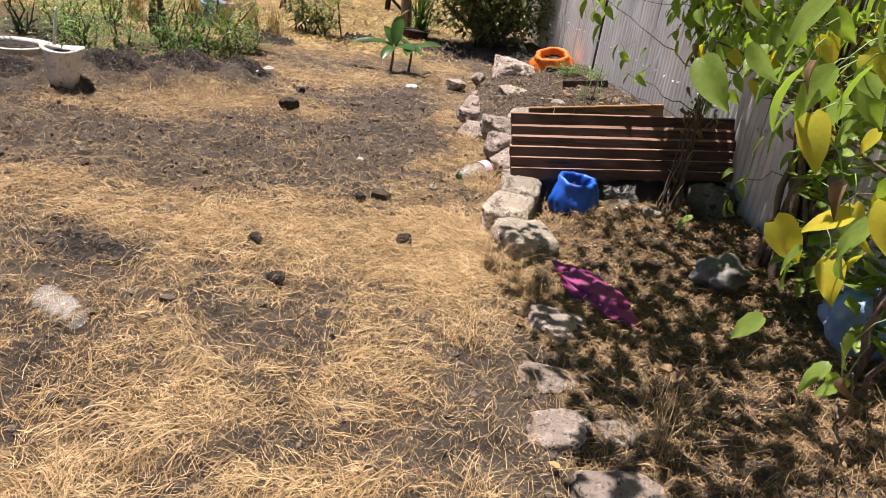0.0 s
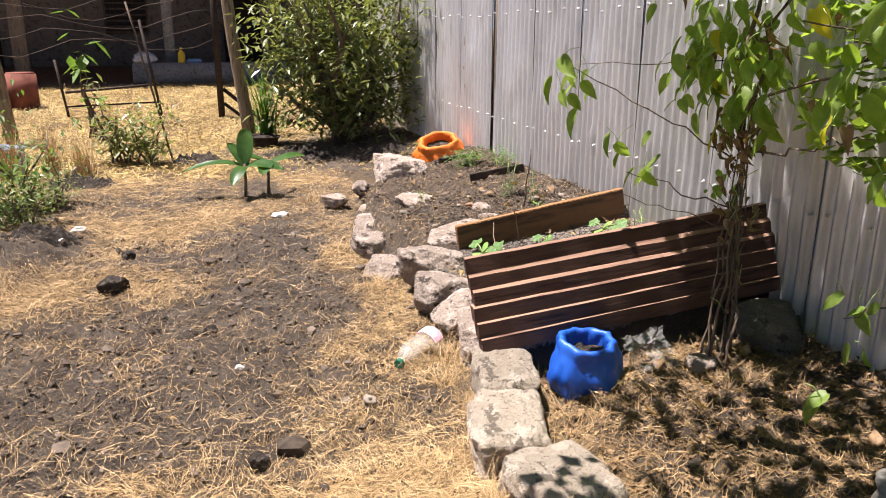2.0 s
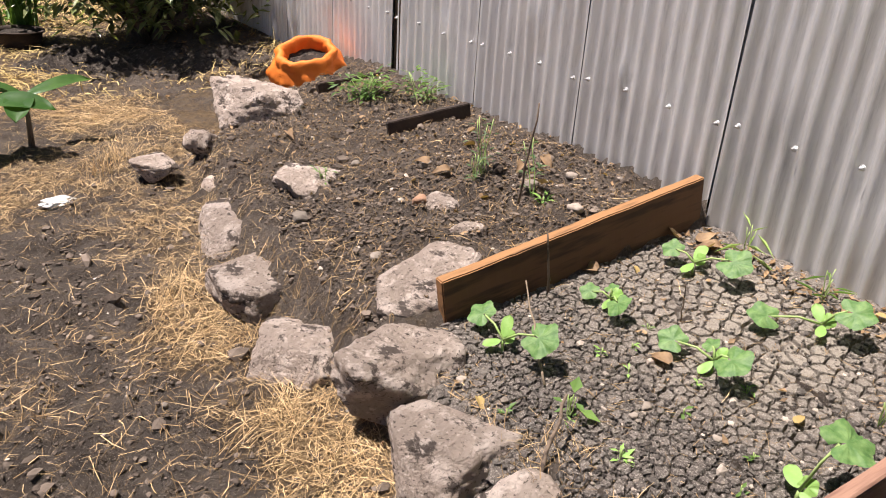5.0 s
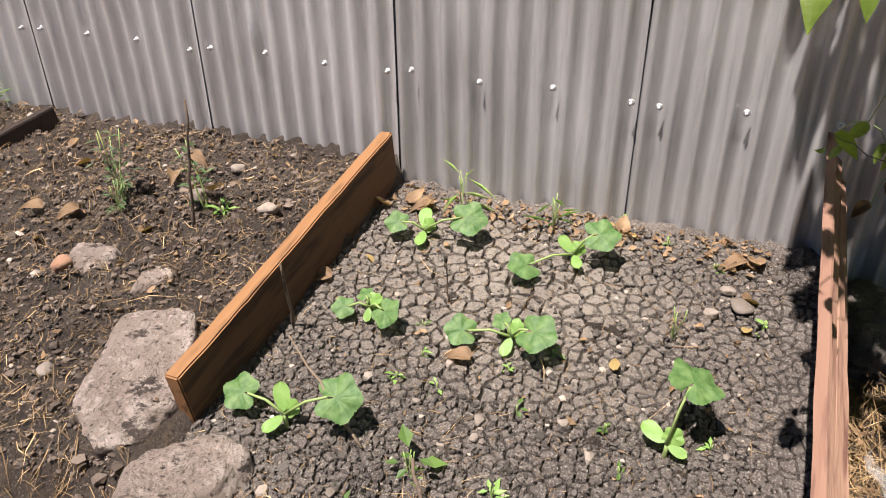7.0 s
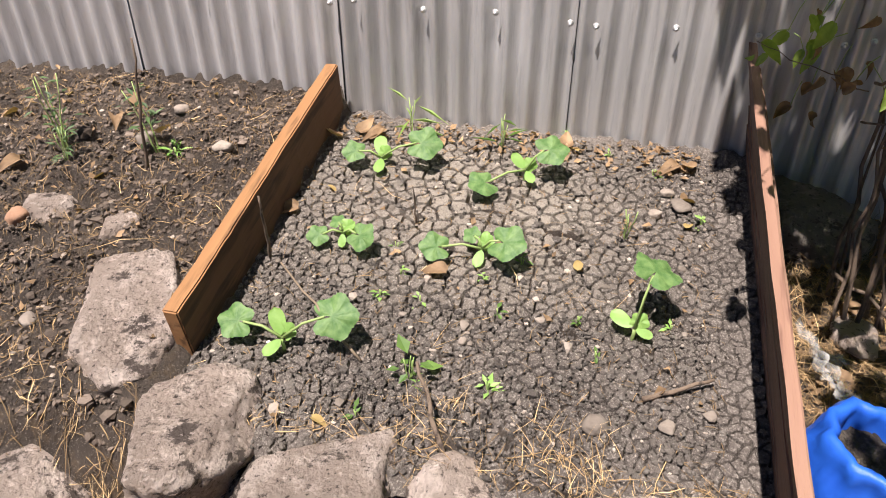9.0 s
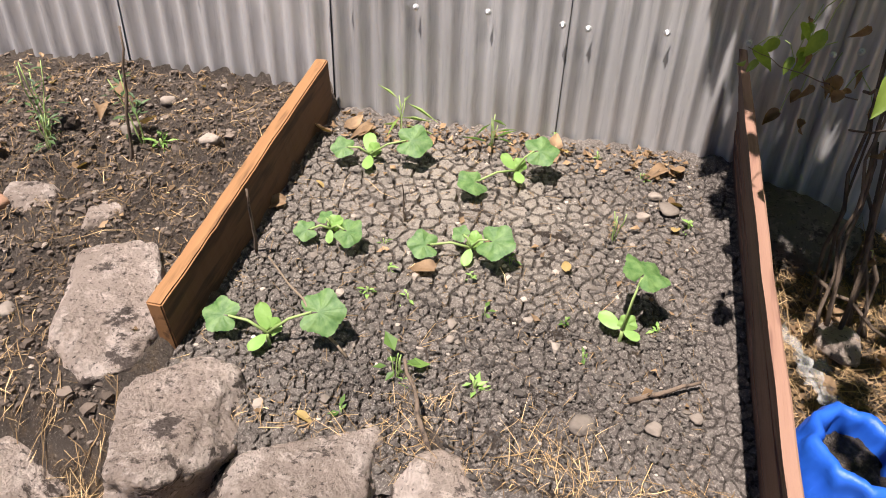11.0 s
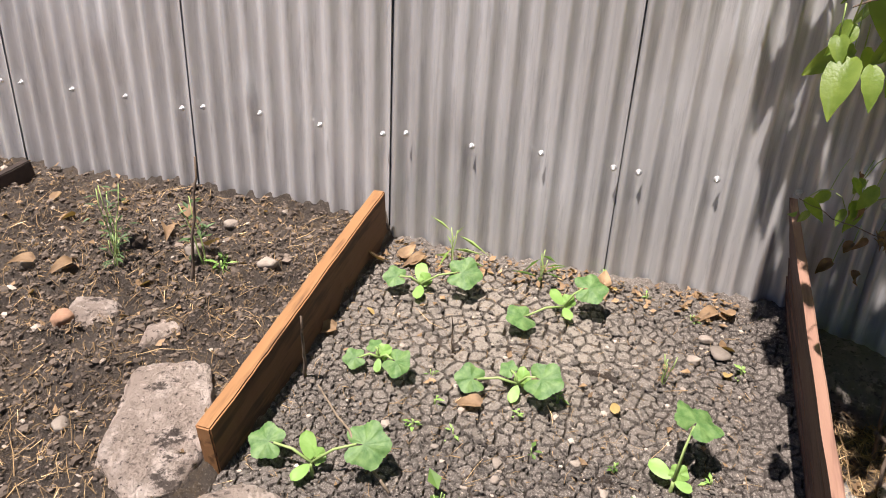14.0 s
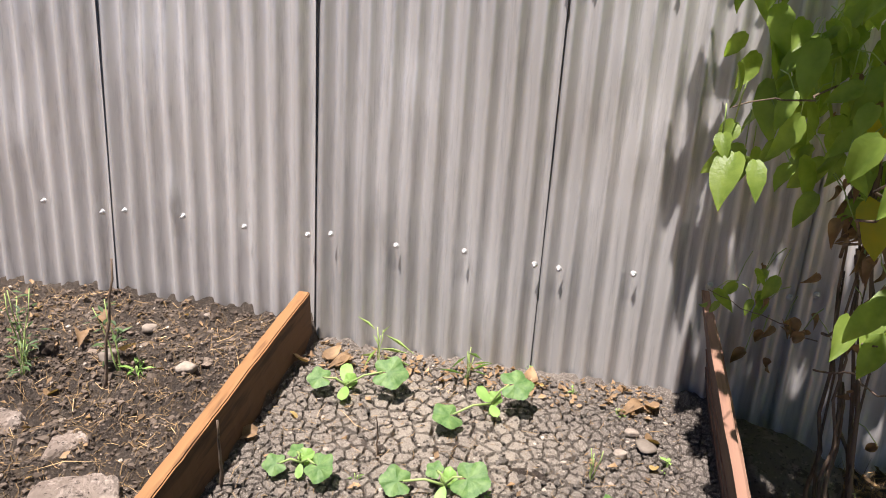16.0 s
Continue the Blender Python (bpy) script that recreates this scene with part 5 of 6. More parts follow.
# ---- the soil heaps and pots along the far border ----
def heap(x, y, sx, sy, h, label, seed, material=None):
    """A heap of clods, one lumpy mesh with an uneven foot."""
    n = 56
    bm = bmesh.new()
    bmesh.ops.create_grid(bm, x_segments=n, y_segments=n, size=1)
    for v in bm.verts:
        r = math.hypot(v.co.x, v.co.y)
        k = max(0, 1 - r ** 2) ** 0.8
        wx, wy = x + v.co.x * sx / 2, y + v.co.y * sy / 2
        lump = noise.fractal(Vector((wx * 6, wy * 6, seed)), 0.9, 2.0, 4)
        cl = abs(noise.noise(Vector((wx * 14, wy * 14, seed))))
        v.co = Vector((wx, wy, gh(wx, wy) - 0.02 + k * (0.45 * h + 0.40 * h * lump + 0.5 * h * cl + 0.08 * h * noise.noise(Vector((wx * 40, wy * 40, seed))))))
    return thing("soil_heap", bm, material or SOIL, label, "soil heap")


heap(-0.85, 10.35, 0.75, 0.5, 0.18, "small heap of dark clods and dead roots", 1)
heap(0.22, 11.45, 0.62, 0.5, 0.18, "small heap of black soil in dry grass", 2)
for k, (x, y, sx, sy, h) in enumerate(((-2.55, 6.65, 0.9, 0.5, 0.16), (-1.75, 7.2, 0.8, 0.5, 0.18), (-1.25, 7.55, 0.8, 0.45, 0.18), (-0.80, 8.05, 0.6, 0.5, 0.17), (1.6, 11.6, 1.4, 0.9, 0.16), (-0.69, 3.85, 0.75, 0.45, 0.06), (2.3, 11.0, 1.0, 0.7, 0.10))):
    heap(x, y, sx, sy, h, "low bank of dark soil along the border", 5 + k)


def tapered_pot(name, x, y, r0, r1, h, material, label, category, seed, rim=0.02, fill=True):
    root = new(name)
    root.location = (x, y, gh(x, y) - 0.015)
    tagged(root, label, category)
    bm, n = bmesh.new(), 40
    prof = [(r0 * 0.5, 0), (r0, 0), (r0 + (r1 - r0) * 0.5, h * 0.5), (r1, h * 0.9), (r1 + rim, h * 0.92), (r1 + rim * 1.1, h), (r1 - 0.005, h), (r1 - 0.012, h * 0.8)]
    rings = []
    for r, z in prof:
        rings.append([bm.verts.new(((r * (1 + 0.05 * noise.noise(Vector((math.cos(6.2832 * k / n) * 2, math.sin(6.2832 * k / n) * 2, z * 6 + seed))))) * math.cos(6.2832 * k / n),
                                    r * math.sin(6.2832 * k / n), z + 0.04 * h * math.sin(12.566 * k / n + seed) * (z / h))) for k in range(n)])
    for q, w in zip(rings, rings[1:]):
        for k in range(n):
            bm.faces.new((q[k], q[(k + 1) % n], w[(k + 1) % n], w[k]))
    bm.faces.new(rings[0][::-1])
    part("tub", bm, material, root)
    if fill:
        sm = bmesh.new()
        bmesh.ops.create_cone(sm, cap_ends=True, segments=24, radius1=r1 * 0.93, radius2=r1 * 0.5, depth=0.04)
        bmesh.ops.translate(sm, vec=(0, 0, h * 0.84), verts=sm.verts)
        part("soil", sm, SOIL, root, "dark potting soil")
    return root


tapered_pot("white_bucket", -1.90, 6.66, 0.105, 0.135, 0.30, WHITE, "dirty white plastic bucket used as planter", "bucket", 1)
herb(-1.91, 6.68, gh(-1.90, 6.68) + 0.25, 0.22, 60, 0.06, HERB_G, "green seedling growing in the white bucket", 41, 0.5, "seedling")
stick((-1.95, 6.65, gh(-1.90, 6.68) + 0.27), (-1.92, 6.64, gh(-1.90, 6.68) + 0.55), 0.014, "short white peg standing in the bucket", 21, 0.003, WHITE)
tapered_pot("basin", -2.60, 7.50, 0.20, 0.26, 0.16, WHITE, "shallow dirty white basin among weeds", "basin", 2, 0.03)
tapered_pot("blue_tub", -1.62, 10.9, 0.17, 0.20, 0.34, LILACBLUE, "pale blue plastic tub standing in weeds", "tub", 3)
tapered_pot("blue_tub", -2.95, 7.0, 0.14, 0.17, 0.26, BLUE, "blue plastic tub among weeds", "tub", 4)
tapered_pot("black_pot", 1.02, 12.45, 0.18, 0.21, 0.16, DARKIRON, "black plant pot at the foot of a post", "pot", 5)


# ---- posts and wire ----
def post(x, y, h, r, material, label, lean=(0, 0), name="post", sides=10, taper=0.85):
    rng = random.Random(int(x * 100))
    pts = wander((0, 0, -0.1), (lean[0], lean[1], h), 6, 0.012, rng)
    return thing(name, tube(pts, [r * (1 - (1 - taper) * i / 6) for i in range(7)], sides), material, label, "post", at=pose(x, y, gh(x, y)))


post(0.90, 12.9, 2.8, 0.085, POSTWOOD, "leaning weathered wooden fence post", (-0.28, 0.1))
post(-2.05, 13.3, 2.7, 0.085, POSTWOOD, "weathered wooden fence post in dry grass", (-0.22, 0.1))
post(-0.02, 11.5, 1.75, 0.014, BARK, "thin crooked stick standing in dry grass", (-0.36, 0.1), "stake", 6)
post(-4.2, 14.5, 2.8, 0.12, BARK, "dark tree trunk at the yard's edge", (0.1, 0.1), "tree_trunk")


def iron_post():
    root = new("iron_post")
    root.location = (0.57, 15.2, gh(0.57, 15.2))
    tagged(root, "dark iron post with a slanting brace", "post")
    part("shaft", block(0.10, 0.10, 2.9), DARKIRON, root)
    part("brace", tube([(0.05, 0, 0.45), (0.55, -0.1, 0.02)], 0.035, 6), DARKIRON, root)
    part("brace", tube([(0.05, 0, 0.22), (0.32, -0.05, 0.0)], 0.03, 6), DARKIRON, root)
    rag = bmesh.new()
    bmesh.ops.create_icosphere(rag, subdivisions=3, radius=0.16)
    for v in rag.verts:
        v.co *= 1 + 0.5 * noise.noise(v.co * 9)
        v.co.z *= 1.3
    bmesh.ops.translate(rag, vec=(-0.14, -0.08, 2.15), verts=rag.verts)
    part("rag", rag, WHITE, root, "white rag tied to the post")
    return root


iron_post()


def wire_fence():
    root = new("wire_fence")
    tagged(root, "sagging wire strands strung between posts", "fence")
    rng = random.Random(5)
    for k in range(7):
        z = 1.25 + 0.17 * k
        pts = [(-4.2 + 4.8 * i / 14, 14.5 + 0.7 * i / 14, z + 0.12 * math.sin(i * 0.9 + k) - 0.15 * math.sin(math.pi * i / 14) + rng.uniform(-0.03, 0.03) + 0.08) for i in range(15)]
        part("wire", tube(pts, 0.005, 4), DARKIRON, root)
    for x0, x1 in ((-1.75, -0.35),):
        part("rail", tube([(x0, 15.6, 0.50), (x1, 15.4, 0.62)], 0.022, 6), DARKIRON, root, "thin iron rail")
        part("rail", tube([(x0, 15.6, 0.28), (x1, 15.4, 0.34)], 0.016, 6), DARKIRON, root, "thin iron rail")
        part("upright", tube([(x0, 15.6, 0.10), (x0 - 0.1, 15.6, 1.0)], 0.022, 6), DARKIRON, root, "thin iron upright")
        part("upright", tube([(x1, 15.4, 0.10), (x1 - 0.2, 15.4, 1.6)], 0.022, 6), DARKIRON, root, "thin iron upright")
    return root


wire_fence()
bush(-1.15, 13.6, 1.5, 0.22, 60, 0.28, HERB_G, "slim papaya sapling with broad pale leaves", 15, "sapling", 3, 0.5, 0.8)


# ---- the house at the far side of the yard ----
def build_house():
    root = new("house")
    tagged(root, "low mud-walled house with a deep shaded veranda", "house", kind="structure")
    y0 = 22.0
    z0 = gh(0, y0)
    wall = block(22, 0.25, 3.4, 0.01)
    w = part("wall", wall, DARKWALL, root)
    w.location = (-4, y0 + 3.2, z0 - 0.1)
    for x in (-14.9, 6.9):
        e = part("wall", block(0.25, 3.3, 3.4, 0.01), DARKWALL, root)
        e.location = (x, y0 + 1.5, z0 - 0.1)
    roof = part("roof", block(22.6, 6.0, 0.08, 0.01), RUST, root, "rusty sheet roof")
    roof.matrix_local = pose(-4, y0 + 1.0, z0 + 2.75, -9, 0, 0)
    for k, x in enumerate((-12, -9.3, -6.4, -3.5, -0.4, 2.6, 5.6)):
        c = part("column", block(0.30 if k in (3,) else 0.22, 0.22, 2.75), POSTWOOD if k % 2 else CONCRETE, root, "veranda column")
        c.location = (x, y0 - 0.6, z0 - 0.05)
    for x in (-10.6, -5.2, 1.4):
        d = part("door", block(1.0, 0.06, 2.05, 0.01), DARKIRON, root, "dark timber door")
        d.location = (x, y0 + 3.04, z0)
    for x in (-7.9, -1.6):
        f = part("window", block(1.1, 0.06, 1.0, 0.01), BARK, root, "shuttered dark window")
        f.location = (x, y0 + 3.04, z0 + 0.95)
        for k in range(6):
            sl = part("slat", block(1.0, 0.03, 0.10, 0.005), DARKIRON, f)
            sl.location = (0, -0.045, 0.08 + 0.15 * k)
    led = part("ledge", block(4.4, 0.7, 0.44, 0.02), CONCRETE, root, "low concrete washing ledge")
    led.location = (1.0, y0 - 1.0, z0 - 0.08)
    return root


build_house()
LEDGE_Z = gh(0, 22.0) + 0.36


def small_bottle(x, y, z, h, r, material, label):
    root = new("detergent_bottle")
    root.location = (x, y, z)
    tagged(root, label, "bottle")
    bm, n, rings = bmesh.new(), 16, []
    for t, f in ((0, 0.8), (0.03, 1), (0.55, 1), (0.7, 0.75), (0.78, 0.35), (0.85, 0.35)):
        rings.append([bm.verts.new((r * f * math.cos(6.2832 * k / n), r * f * math.sin(6.2832 * k / n), t * h)) for k in range(n)])
    for q, w in zip(rings, rings[1:]):
        for k in range(n):
            bm.faces.new((q[k], q[(k + 1) % n], w[(k + 1) % n], w[k]))
    bm.faces.new(rings[0][::-1])
    part("body", bm, material, root)
    c = bmesh.new()
    bmesh.ops.create_cone(c, cap_ends=True, segments=12, radius1=r * 0.4, radius2=r * 0.34, depth=0.16 * h)
    bmesh.ops.translate(c, vec=(0, 0, 0.92 * h), verts=c.verts)
    part("cap", c, material, root)


small_bottle(-0.15, 20.85, LEDGE_Z, 0.34, 0.08, YELLOW, "yellow plastic detergent bottle on the ledge")
thing("blue_cloth", shift(block(0.34, 0.2, 0.09, 0.03), Matrix()), LILACBLUE, "folded pale blue cloth on the ledge", "cloth", at=pose(0.12, 20.85, LEDGE_Z))
crumpled("sack", -0.95, 20.9, LEDGE_Z + 0.10, 0.6, 0.4, 0.34, WHITE, "pale sack slumped on the ledge", "sack", 61, 0, 0.5)


def trough():
    """A low concrete tank under a pale cover with a red-brown drum at its end."""
    root = new("covered_trough")
    root.location = (-3.78, 16.9, gh(-4, 16.9))
    tagged(root, "low concrete trough under a pale plastic cover", "trough")
    part("basin", block(1.9, 0.9, 0.36, 0.03), CONCRETE, root)
    bm = bmesh.new()
    bmesh.ops.create_grid(bm, x_segments=40, y_segments=20, size=1)
    for v in bm.verts:
        u, w = v.co.x, v.co.y
        v.co = Vector((u * 0.92, w * 0.48, 0.37 + 0.28 * math.cos(w * 1.45) * (1 - 0.45 * u * u) + 0.12 * noise.noise(Vector((u * 4, w * 4, 2)))))
    part("cover", bm, WHITE, root, "crumpled pale plastic cover")
    return root


trough()
drum = bmesh.new()
bmesh.ops.create_cone(drum, cap_ends=True, segments=28, radius1=0.24, radius2=0.24, depth=0.60)
bmesh.ops.bevel(drum, geom=[e for e in drum.edges if e.calc_face_angle(0) > 1], offset=0.03, segments=3, affect="EDGES")
thing("rusty_drum", drum, RUST, "red-brown rusty drum beside the trough", "drum", at=pose(-2.62, 16.85, gh(-2.7, 16.85) + 0.30))


# ---- straw, pebbles, dry leaves ----
def scatter_points(n, x0, x1, y0, y1, seed, power=1.0):
    rng = np.random.default_rng(seed)
    x, y = rng.uniform(x0, x1, n), rng.uniform(y0, y1, n)
    keep = rng.uniform(0, 1, n) < straw_cover(x, y) ** power
    return x[keep], y[keep], rng


def straw_field(name, n, area, length, width, seed, label, lift=0.03, power=1.0, low=0.0, material=None):
    """Loose bent straws lying on the ground, all in one mesh."""
    x, y, rng = scatter_points(n, *area, seed, power)
    if low:
        x, y = np.concatenate([x, rng.uniform(area[0], area[1], int(n * low))]), np.concatenate([y, rng.uniform(area[2], area[3], int(n * low))])
    m = len(x)
    # straws lie in loose swathes, some of them heaped
    a = 12.6 * waves(x, y, 1.8, 61, 2) + rng.normal(0, 0.9 if low < 0.5 else 3.0, m)
    heap_up = 0.5 + 2.2 * waves(x, y, 5.5, 63, 2) ** 2
    L = length * rng.lognormal(0, 0.5, m)
    w = width * rng.uniform(0.5, 1.5, m)
    bend = rng.normal(0, 0.22, m)
    tip = np.abs(rng.normal(0, lift, m)) * np.minimum(L / 0.08, 2) * heap_up
    base = np.abs(rng.normal(0, lift * 0.4, m)) * heap_up
    pts = []
    for f in (0.0, 0.5, 1.0):
        ang = a + bend * (f - 0.5)
        px, py = x + np.cos(ang) * L * (f - 0.5), y + np.sin(ang) * L * (f - 0.5)
        pz = np.where((px > 1.62) & (px < 2.93) & (py > 5.35) & (py < 6.57), bed_height(px, py), ground_height(px, py)) + 0.003 + base + (tip - base) * f + 0.25 * tip * math.sin(math.pi * f)
        nx, ny = -np.sin(ang) * w / 2, np.cos(ang) * w / 2
        roll = rng.uniform(-0.5, 0.5, m) * w
        k = 1.0 if f < 1 else 0.3
        pts.append(np.stack([px + nx * k, py + ny * k, pz + roll * k], -1))
        pts.append(np.stack([px - nx * k, py - ny * k, pz - roll * k], -1))
    V = np.stack(pts, 1).reshape(-1, 3)
    o = np.arange(m) * 6
    F = np.concatenate([np.stack([o, o + 1, o + 3, o + 2], -1), np.stack([o + 2, o + 3, o + 5, o + 4], -1)])
    me = raw_mesh(name, V.tolist(), F.tolist(), material or STRAW, False)
    return thing(name, me, None, label, "dry grass", kind="stuff")


straw_field("dry_straw", 190000, (-2.6, 1.7, 1.2, 5.4), 0.060, 0.0012, 1, "loose dry yellow straw lying over the soil", 0.016, 1.3, 0.13)
straw_field("dry_straw", 150000, (-2.8, 1.7, 5.4, 10.5), 0.048, 0.0013, 2, "loose dry yellow straw lying over the soil", 0.014, 1.3, 0.09)
straw_field("straw_chaff", 150000, (-2.0, 1.7, 1.2, 6.4), 0.018, 0.0016, 21, "short broken chaff between the straws", 0.010, 0.8, 0.08)
straw_field("dry_straw", 60000, (-2.4, 1.7, 1.2, 7.4), 0.045, 0.0014, 22, "old brown straw trodden into the soil", 0.012, 0.6, 0.30, DULLSTRAW)
# the darker brown here stands in for the vine's shade
straw_field("dry_straw", 60000, (1.30, 2.9, 1.6, 5.2), 0.055, 0.0015, 3, "straw coloured darker brown for the vine's shade", 0.016, 0.7, 0.35, DULLSTRAW)
straw_field("dry_straw", 12000, (1.30, 2.6, 1.6, 5.2), 0.06, 0.0014, 23, "pale straw strewn under the vine", 0.016, 0.7, 0.25)
straw_field("dry_straw", 9000, (1.65, 2.88, 6.66, 9.6), 0.022, 0.0014, 4, "chopped dull straw mixed into the bed's soil", 0.008, 0.5, 0.9, DULLSTRAW)
straw_field("dry_straw", 1300, (1.62, 2.88, 5.36, 6.57), 0.020, 0.0011, 24, "sparse dull straws on the cracked bed", 0.006, 0.5, 0.9, DULLSTRAW)
straw_field("dry_straw", 700, (1.65, 2.88, 6.66, 9.6), 0.035, 0.0014, 25, "sparse pale straws on the bed's soil", 0.010, 0.5, 0.9)
straw_field("dry_straw", 200, (1.62, 2.88, 5.36, 9.6), 0.05, 0.0012, 14, "sparse straws on the bed", 0.010, 0.5, 0.9)
straw_field("dry_straw", 40000, (-5.5, -2.6, -2.0, 7.0), 0.07, 0.004, 26, "dry straw over the open yard", 0.02, 1.0)
straw_field("dry_straw", 40000, (-2.6, 2.8, -3.0, 1.2), 0.07, 0.004, 27, "dry straw over the open yard", 0.02, 1.0)
LAWN = mottled("dry_lawn_grass", (0.46, 0.32, 0.12), (0.64, 0.49, 0.22), None, 3, 60, 0.8, 0, 0.2, 0.1, 0.001, island=0.3)
straw_field("dry_lawn", 110000, (-7, 3, 10.3, 20), 0.06, 0.0045, 5, "dry yellow lawn", 0.025, 1.0, 0, LAWN)


def pebble_field(name, n, areas, size, material, seed, label, kind="stuff", bare=0.0):
    """Crumbs of stone and soil strewn on the ground, one mesh."""
    rng = np.random.default_rng(seed)
    bm = bmesh.new()
    bmesh.ops.create_icosphere(bm, subdivisions=1, radius=1)
    bv = np.array([v.co for v in bm.verts])
    bf = np.array([[v.index for v in f.verts] for f in bm.faces])
    bm.free()
    V, F, o = [], [], 0
    for x0, x1, y0, y1, share in areas:
        m = int(n * share)
        x, y = rng.uniform(x0, x1, m), rng.uniform(y0, y1, m)
        if bare:
            keep = rng.uniform(0, 1, m) < (1 - straw_cover(x, y)) ** bare
            x, y = x[keep], y[keep]
            m = len(x)
        z = np.where((x > 1.58) & (y > 5.32) & (y < 6.58), bed_height(x, y), ground_height(x, y))
        size_k = size * rng.lognormal(0, 0.5, m)
        for cx, cy, cz, sk in zip(x, y, z, size_k):
            k = bv * (1 + rng.uniform(-0.35, 0.35, (len(bv), 1))) * sk * np.array([rng.uniform(0.6, 1.4), rng.uniform(0.6, 1.4), rng.uniform(0.65, 1.05)])
            V.append(k + np.array([cx, cy, cz + sk * 0.1]))
            F.append(bf + o)
            o += len(bv)
    me = raw_mesh(name, np.concatenate(V).tolist(), np.concatenate(F).tolist(), material, False)
    return thing(name, me, None, label, "pebbles", kind=kind)


CLOD = mottled("soil_crumbs", (0.068, 0.052, 0.041), (0.185, 0.145, 0.114), None, 8, 90, 0.95, 0, 0.15, 0.6, 0.004, island=0.4)
GRIT = mottled("stone_grit", (0.22, 0.18, 0.145), (0.40, 0.34, 0.28), None, 8, 90, 0.9, 0, 0.2, 0.4, 0.003, island=0.5)
BED = (1.55, 2.9, 6.65, 9.4)
pebble_field("soil_crumbs", 16000, [(*BED, 0.35), (-0.4, 1.5, 4.6, 8.2, 0.42), (-2.4, 0.2, 3.6, 6.4, 0.23)], 0.0042, CLOD, 1, "dark crumbs of soil strewn over the ground")
pebble_field("soil_crumbs", 4500, [(-2.6, 1.45, 2.2, 5.0, 0.4), (-2.0, 1.5, 5.0, 9.0, 0.6)], 0.0075, CLOD, 12, "dark hoed clods between the straw", bare=1.5)
pebble_field("soil_crumbs", 14000, [(*BED, 0.55), (1.55, 2.9, 6.65, 7.6, 0.45)], 0.0036, CLOD, 13, "rough clods of the dug bed")
pebble_field("soil_crumbs", 320, [(*BED, 0.05), (-0.6, 1.4, 4.4, 8.2, 0.45), (-2.4, 0.4, 3.2, 6.4, 0.35)], 0.013, CLOD, 2, "larger dark clods of soil on the ground")
pebble_field("stone_grit", 2000, [(*BED, 0.4), (1.62, 2.9, 5.38, 6.57, 0.3), (-0.3, 1.5, 3.5, 8.2, 0.3)], 0.0038, GRIT, 3, "pale grit and small stones on the soil")
pebble_field("clay_crumbs", 9000, [(1.58, 2.9, 5.36, 6.57, 0.6), (1.6, 2.1, 5.36, 6.57, 0.4)], 0.0030, CLAYCRUMB, 4, "fine grey crumbs on the cracked bed")
for k, (x, y, r) in enumerate(((1.794, 5.635, 0.034), (1.818, 5.483, 0.024), (1.872, 5.392, 0.018), (1.972, 5.967, 0.016), (2.078, 5.79, 0.018), (2.024, 5.972, 0.017), (2.60, 5.46, 0.035), (2.66, 5.50, 0.025), (2.56, 5.53, 0.022))):
    me = rock_mesh(2 * r, 1.7 * r, 1.1 * r, 100 + k, 3)
    me.materials[0] = PEBBLE
    thing("pebble", me, None, "small pale stone on cracked soil", "stone", "pebbles on the bed", at=pose(x, y, bh(x, y) + 0.3 * r, 0, 0, 40 * k))
for k, (x, y, r) in enumerate(((2.091, 7.281, 0.05), (2.50, 7.12, 0.035), (2.70, 7.10, 0.03), (2.30, 7.6, 0.03), (2.52, 6.86, 0.035), (2.1, 7.9, 0.03), (1.75, 7.0, 0.03), (1.65, 7.45, 0.04))):
    me = rock_mesh(2 * r, 1.7 * r, 1.3 * r, 130 + k, 3)
    me.materials[0] = RUSTSTONE if k == 0 else PEBBLE
    thing("pebble", me, None, "reddish stone in dark soil" if k == 0 else "small pale stone in dark soil", "stone", "stones in the bed", at=pose(x, y, gh(x, y) + 0.3 * r, 0, 0, 40 * k))
for k, (x, y, r) in enumerate(((-0.20, 6.98, 0.10), (0.16, 3.72, 0.05), (0.0, 4.1, 0.045), (-0.18, 7.66, 0.06), (0.33, 6.2, 0.05), (0.75, 4.3, 0.05), (0.5, 4.9, 0.05))):
    me = rock_mesh(2 * r, 1.9 * r, 1.5 * r, 160 + k, 4)
    me.materials[0] = SOIL
    thing("clod", me, None, "dark lump of soil on dry grass", "clod", "clods", at=pose(x, y, gh(x, y) + 0.4 * r, 0, 0, 50 * k))

# curled dead leaves
DEAD = [leaf_mesh("dead_leaf", 0.075, 0.045, DRYLEAF, 0.8, 0.7, 0.3, 8, 11), leaf_mesh("dead_leaf", 0.06, 0.05, DRYLEAF, 0.5, -0.5, 0.5, 8, 12), leaf_mesh("dead_leaf", 0.045, 0.026, PALELEAF, 0.5, 0.4, 0.4, 8, 13)]
rng_leaf = random.Random(9)
spots = [(2.36, 6.55), (2.19, 6.06), (2.82, 5.44), (2.80, 5.47), (2.83, 5.82), (2.78, 6.5), (2.76, 6.45), (2.80, 6.42), (2.27, 5.717), (2.63, 5.456), (1.676, 6.241), (2.74, 6.55), (2.85, 5.88), (2.82, 5.78), (2.50, 5.44), (2.48, 6.5)]
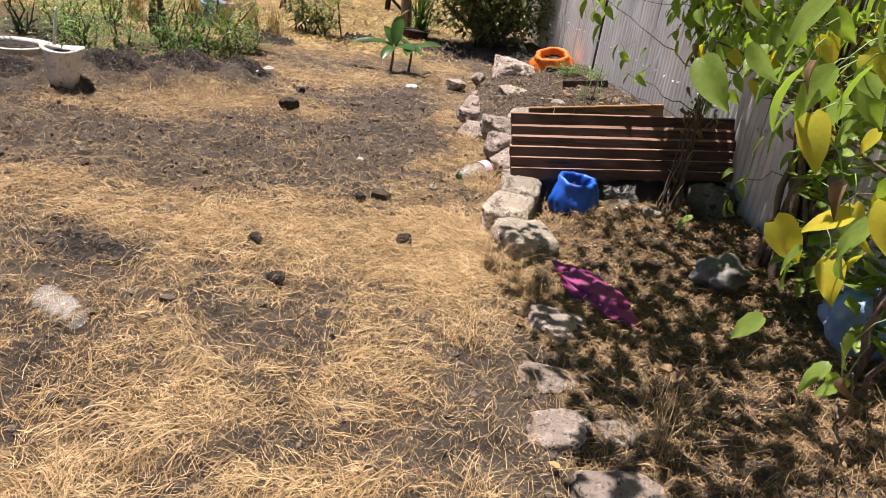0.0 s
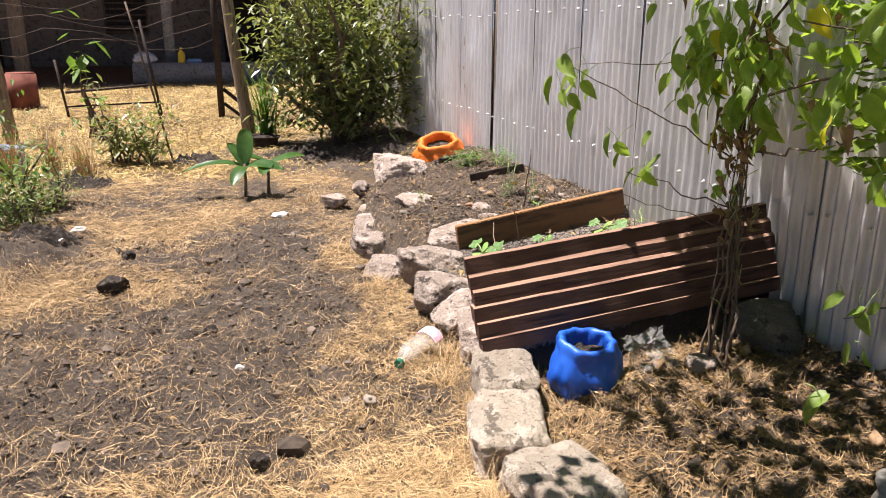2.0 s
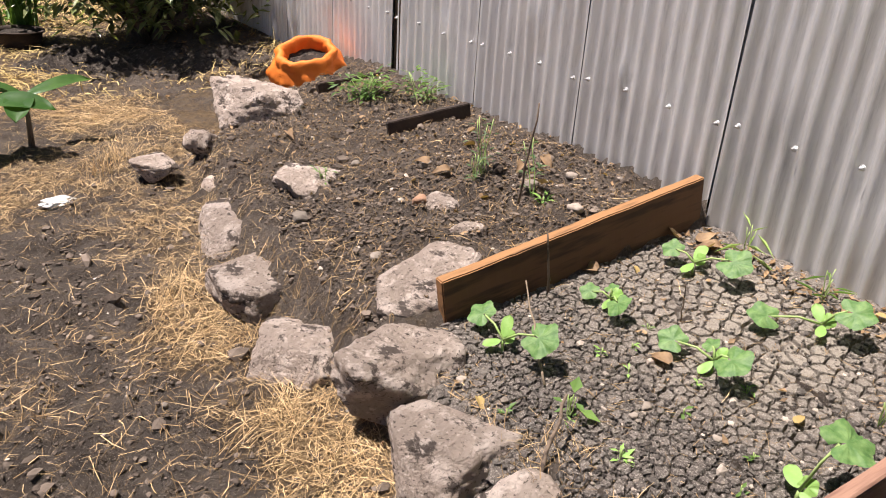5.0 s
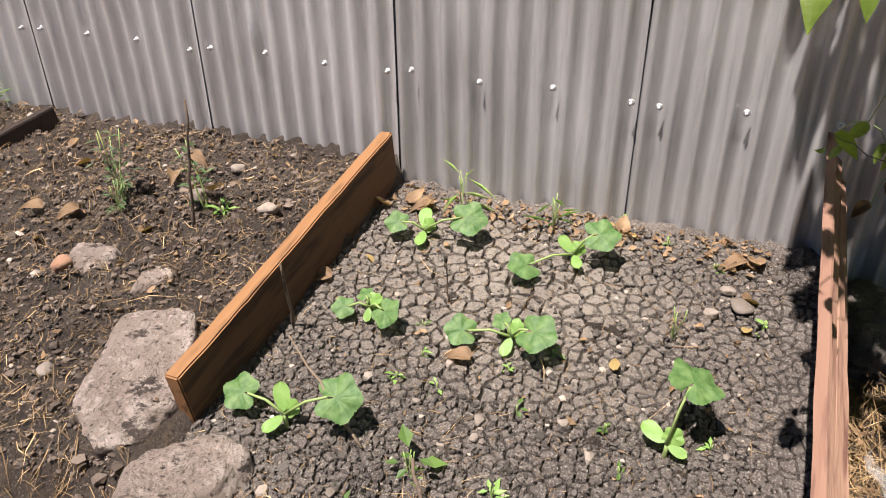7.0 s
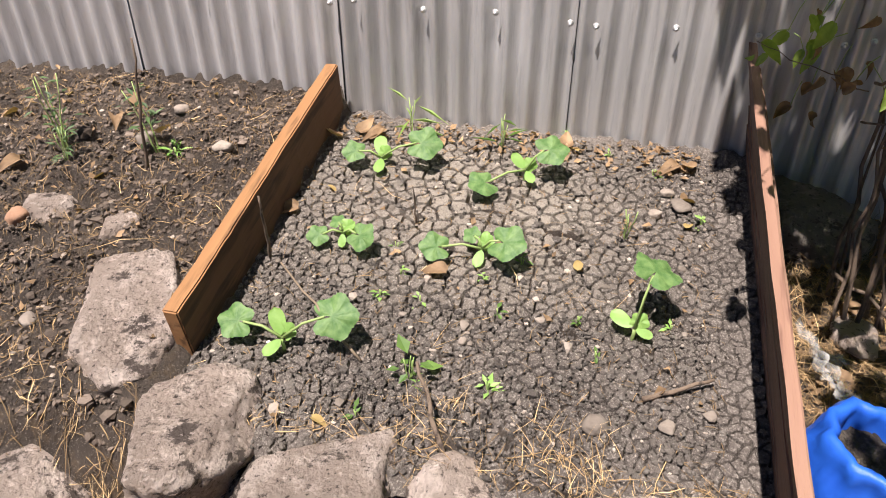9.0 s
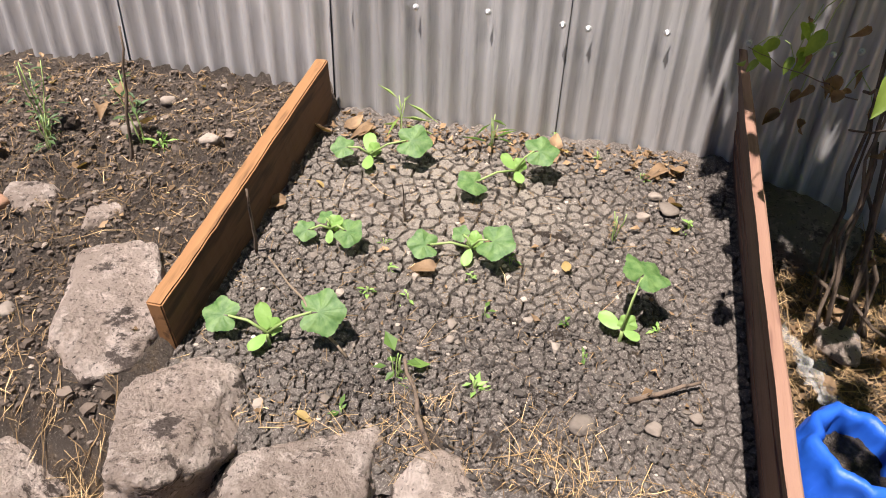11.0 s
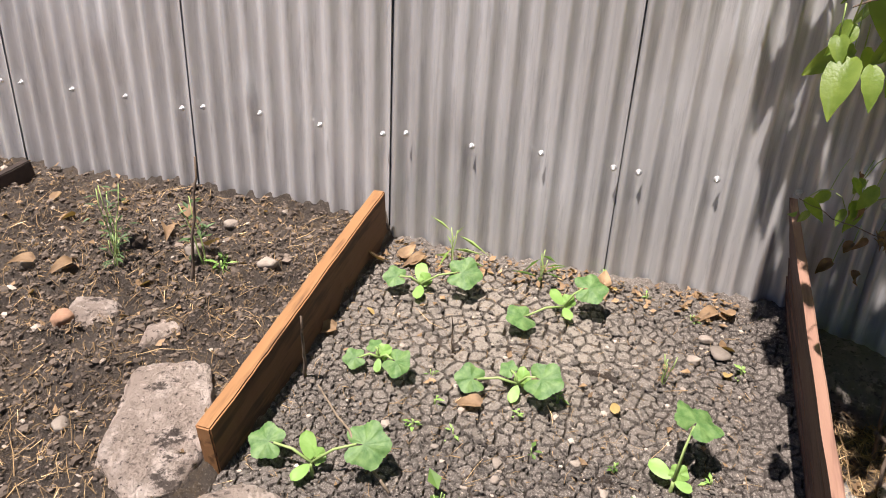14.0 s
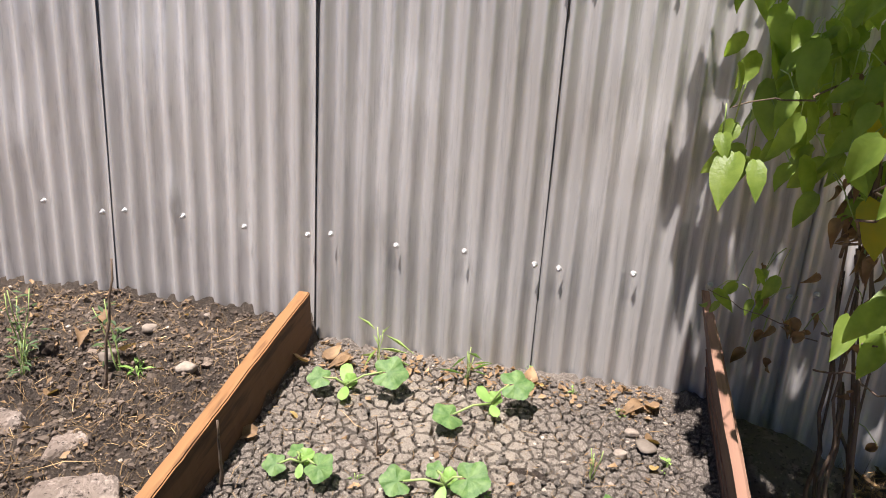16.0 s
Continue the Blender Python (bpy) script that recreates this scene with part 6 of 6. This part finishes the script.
spots += [(rng_leaf.uniform(1.75, 2.85), rng_leaf.uniform(1.9, 5.1)) for _ in range(45)] + [(rng_leaf.uniform(1.9, 2.85), rng_leaf.uniform(6.7, 9.0)) for _ in range(16)]
for x, y in spots:
    z = bh(x, y) if 5.35 < y < 6.57 and x > 1.62 else gh(x, y)
    thing("dead_leaf", rng_leaf.choice(DEAD), None, "curled brown dead leaf on the soil", "leaf", "dead leaves",
          at=pose(x, y, z + 0.012, rng_leaf.uniform(-25, 25), rng_leaf.uniform(-25, 25), rng_leaf.uniform(0, 360)))


def leaf_litter(n, areas, seed):
    rng = np.random.default_rng(seed)
    V, F = [], []
    for x0, x1, y0, y1, share in areas:
        for _ in range(int(n * share)):
            x, y = rng.uniform(x0, x1), rng.uniform(y0, y1)
            z = float(np.where((x > 1.58) & (y > 5.32) & (y < 6.58), bed_height(x, y), ground_height(x, y)))
            a, L = rng.uniform(0, 6.28), rng.uniform(0.010, 0.032)
            d, q = Vector((math.cos(a), math.sin(a), rng.uniform(-0.2, 0.4))), Vector((-math.sin(a), math.cos(a), rng.uniform(-0.5, 0.5)))
            p, o, c = Vector((x, y, z + 0.008)), len(V), rng.uniform(-0.3, 0.4)
            V += [p, p + d * L * 0.5 + q * L * 0.3 + Vector((0, 0, c * L)), p + d * L * 0.5, p + d * L * 0.5 - q * L * 0.3 + Vector((0, 0, c * L)), p + d * L + Vector((0, 0, 0.2 * L))]
            F += [(o, o + 2, o + 1), (o, o + 3, o + 2), (o + 1, o + 2, o + 4), (o + 2, o + 3, o + 4)]
    thing("leaf_litter", raw_mesh("leaf_litter", [tuple(v) for v in V], F, DRYLEAF, False), None, "brown crumbled leaf litter on the soil", "leaf litter", kind="stuff")


leaf_litter(13000, [(1.5, 2.9, 1.8, 5.2, 0.70), (1.75, 2.9, 6.65, 9.2, 0.035), (1.7, 2.9, 10.2, 12.3, 0.06), (2.74, 2.9, 5.4, 6.57, 0.022), (1.6, 2.9, 5.4, 6.57, 0.004)], 3)

thing("fallen_leaf", DEAD[2], None, "small yellow leaf lying beside a stone", "leaf", at=pose(1.22, 2.52, gh(1.22, 2.52) + 0.03, 10, 0, 40))
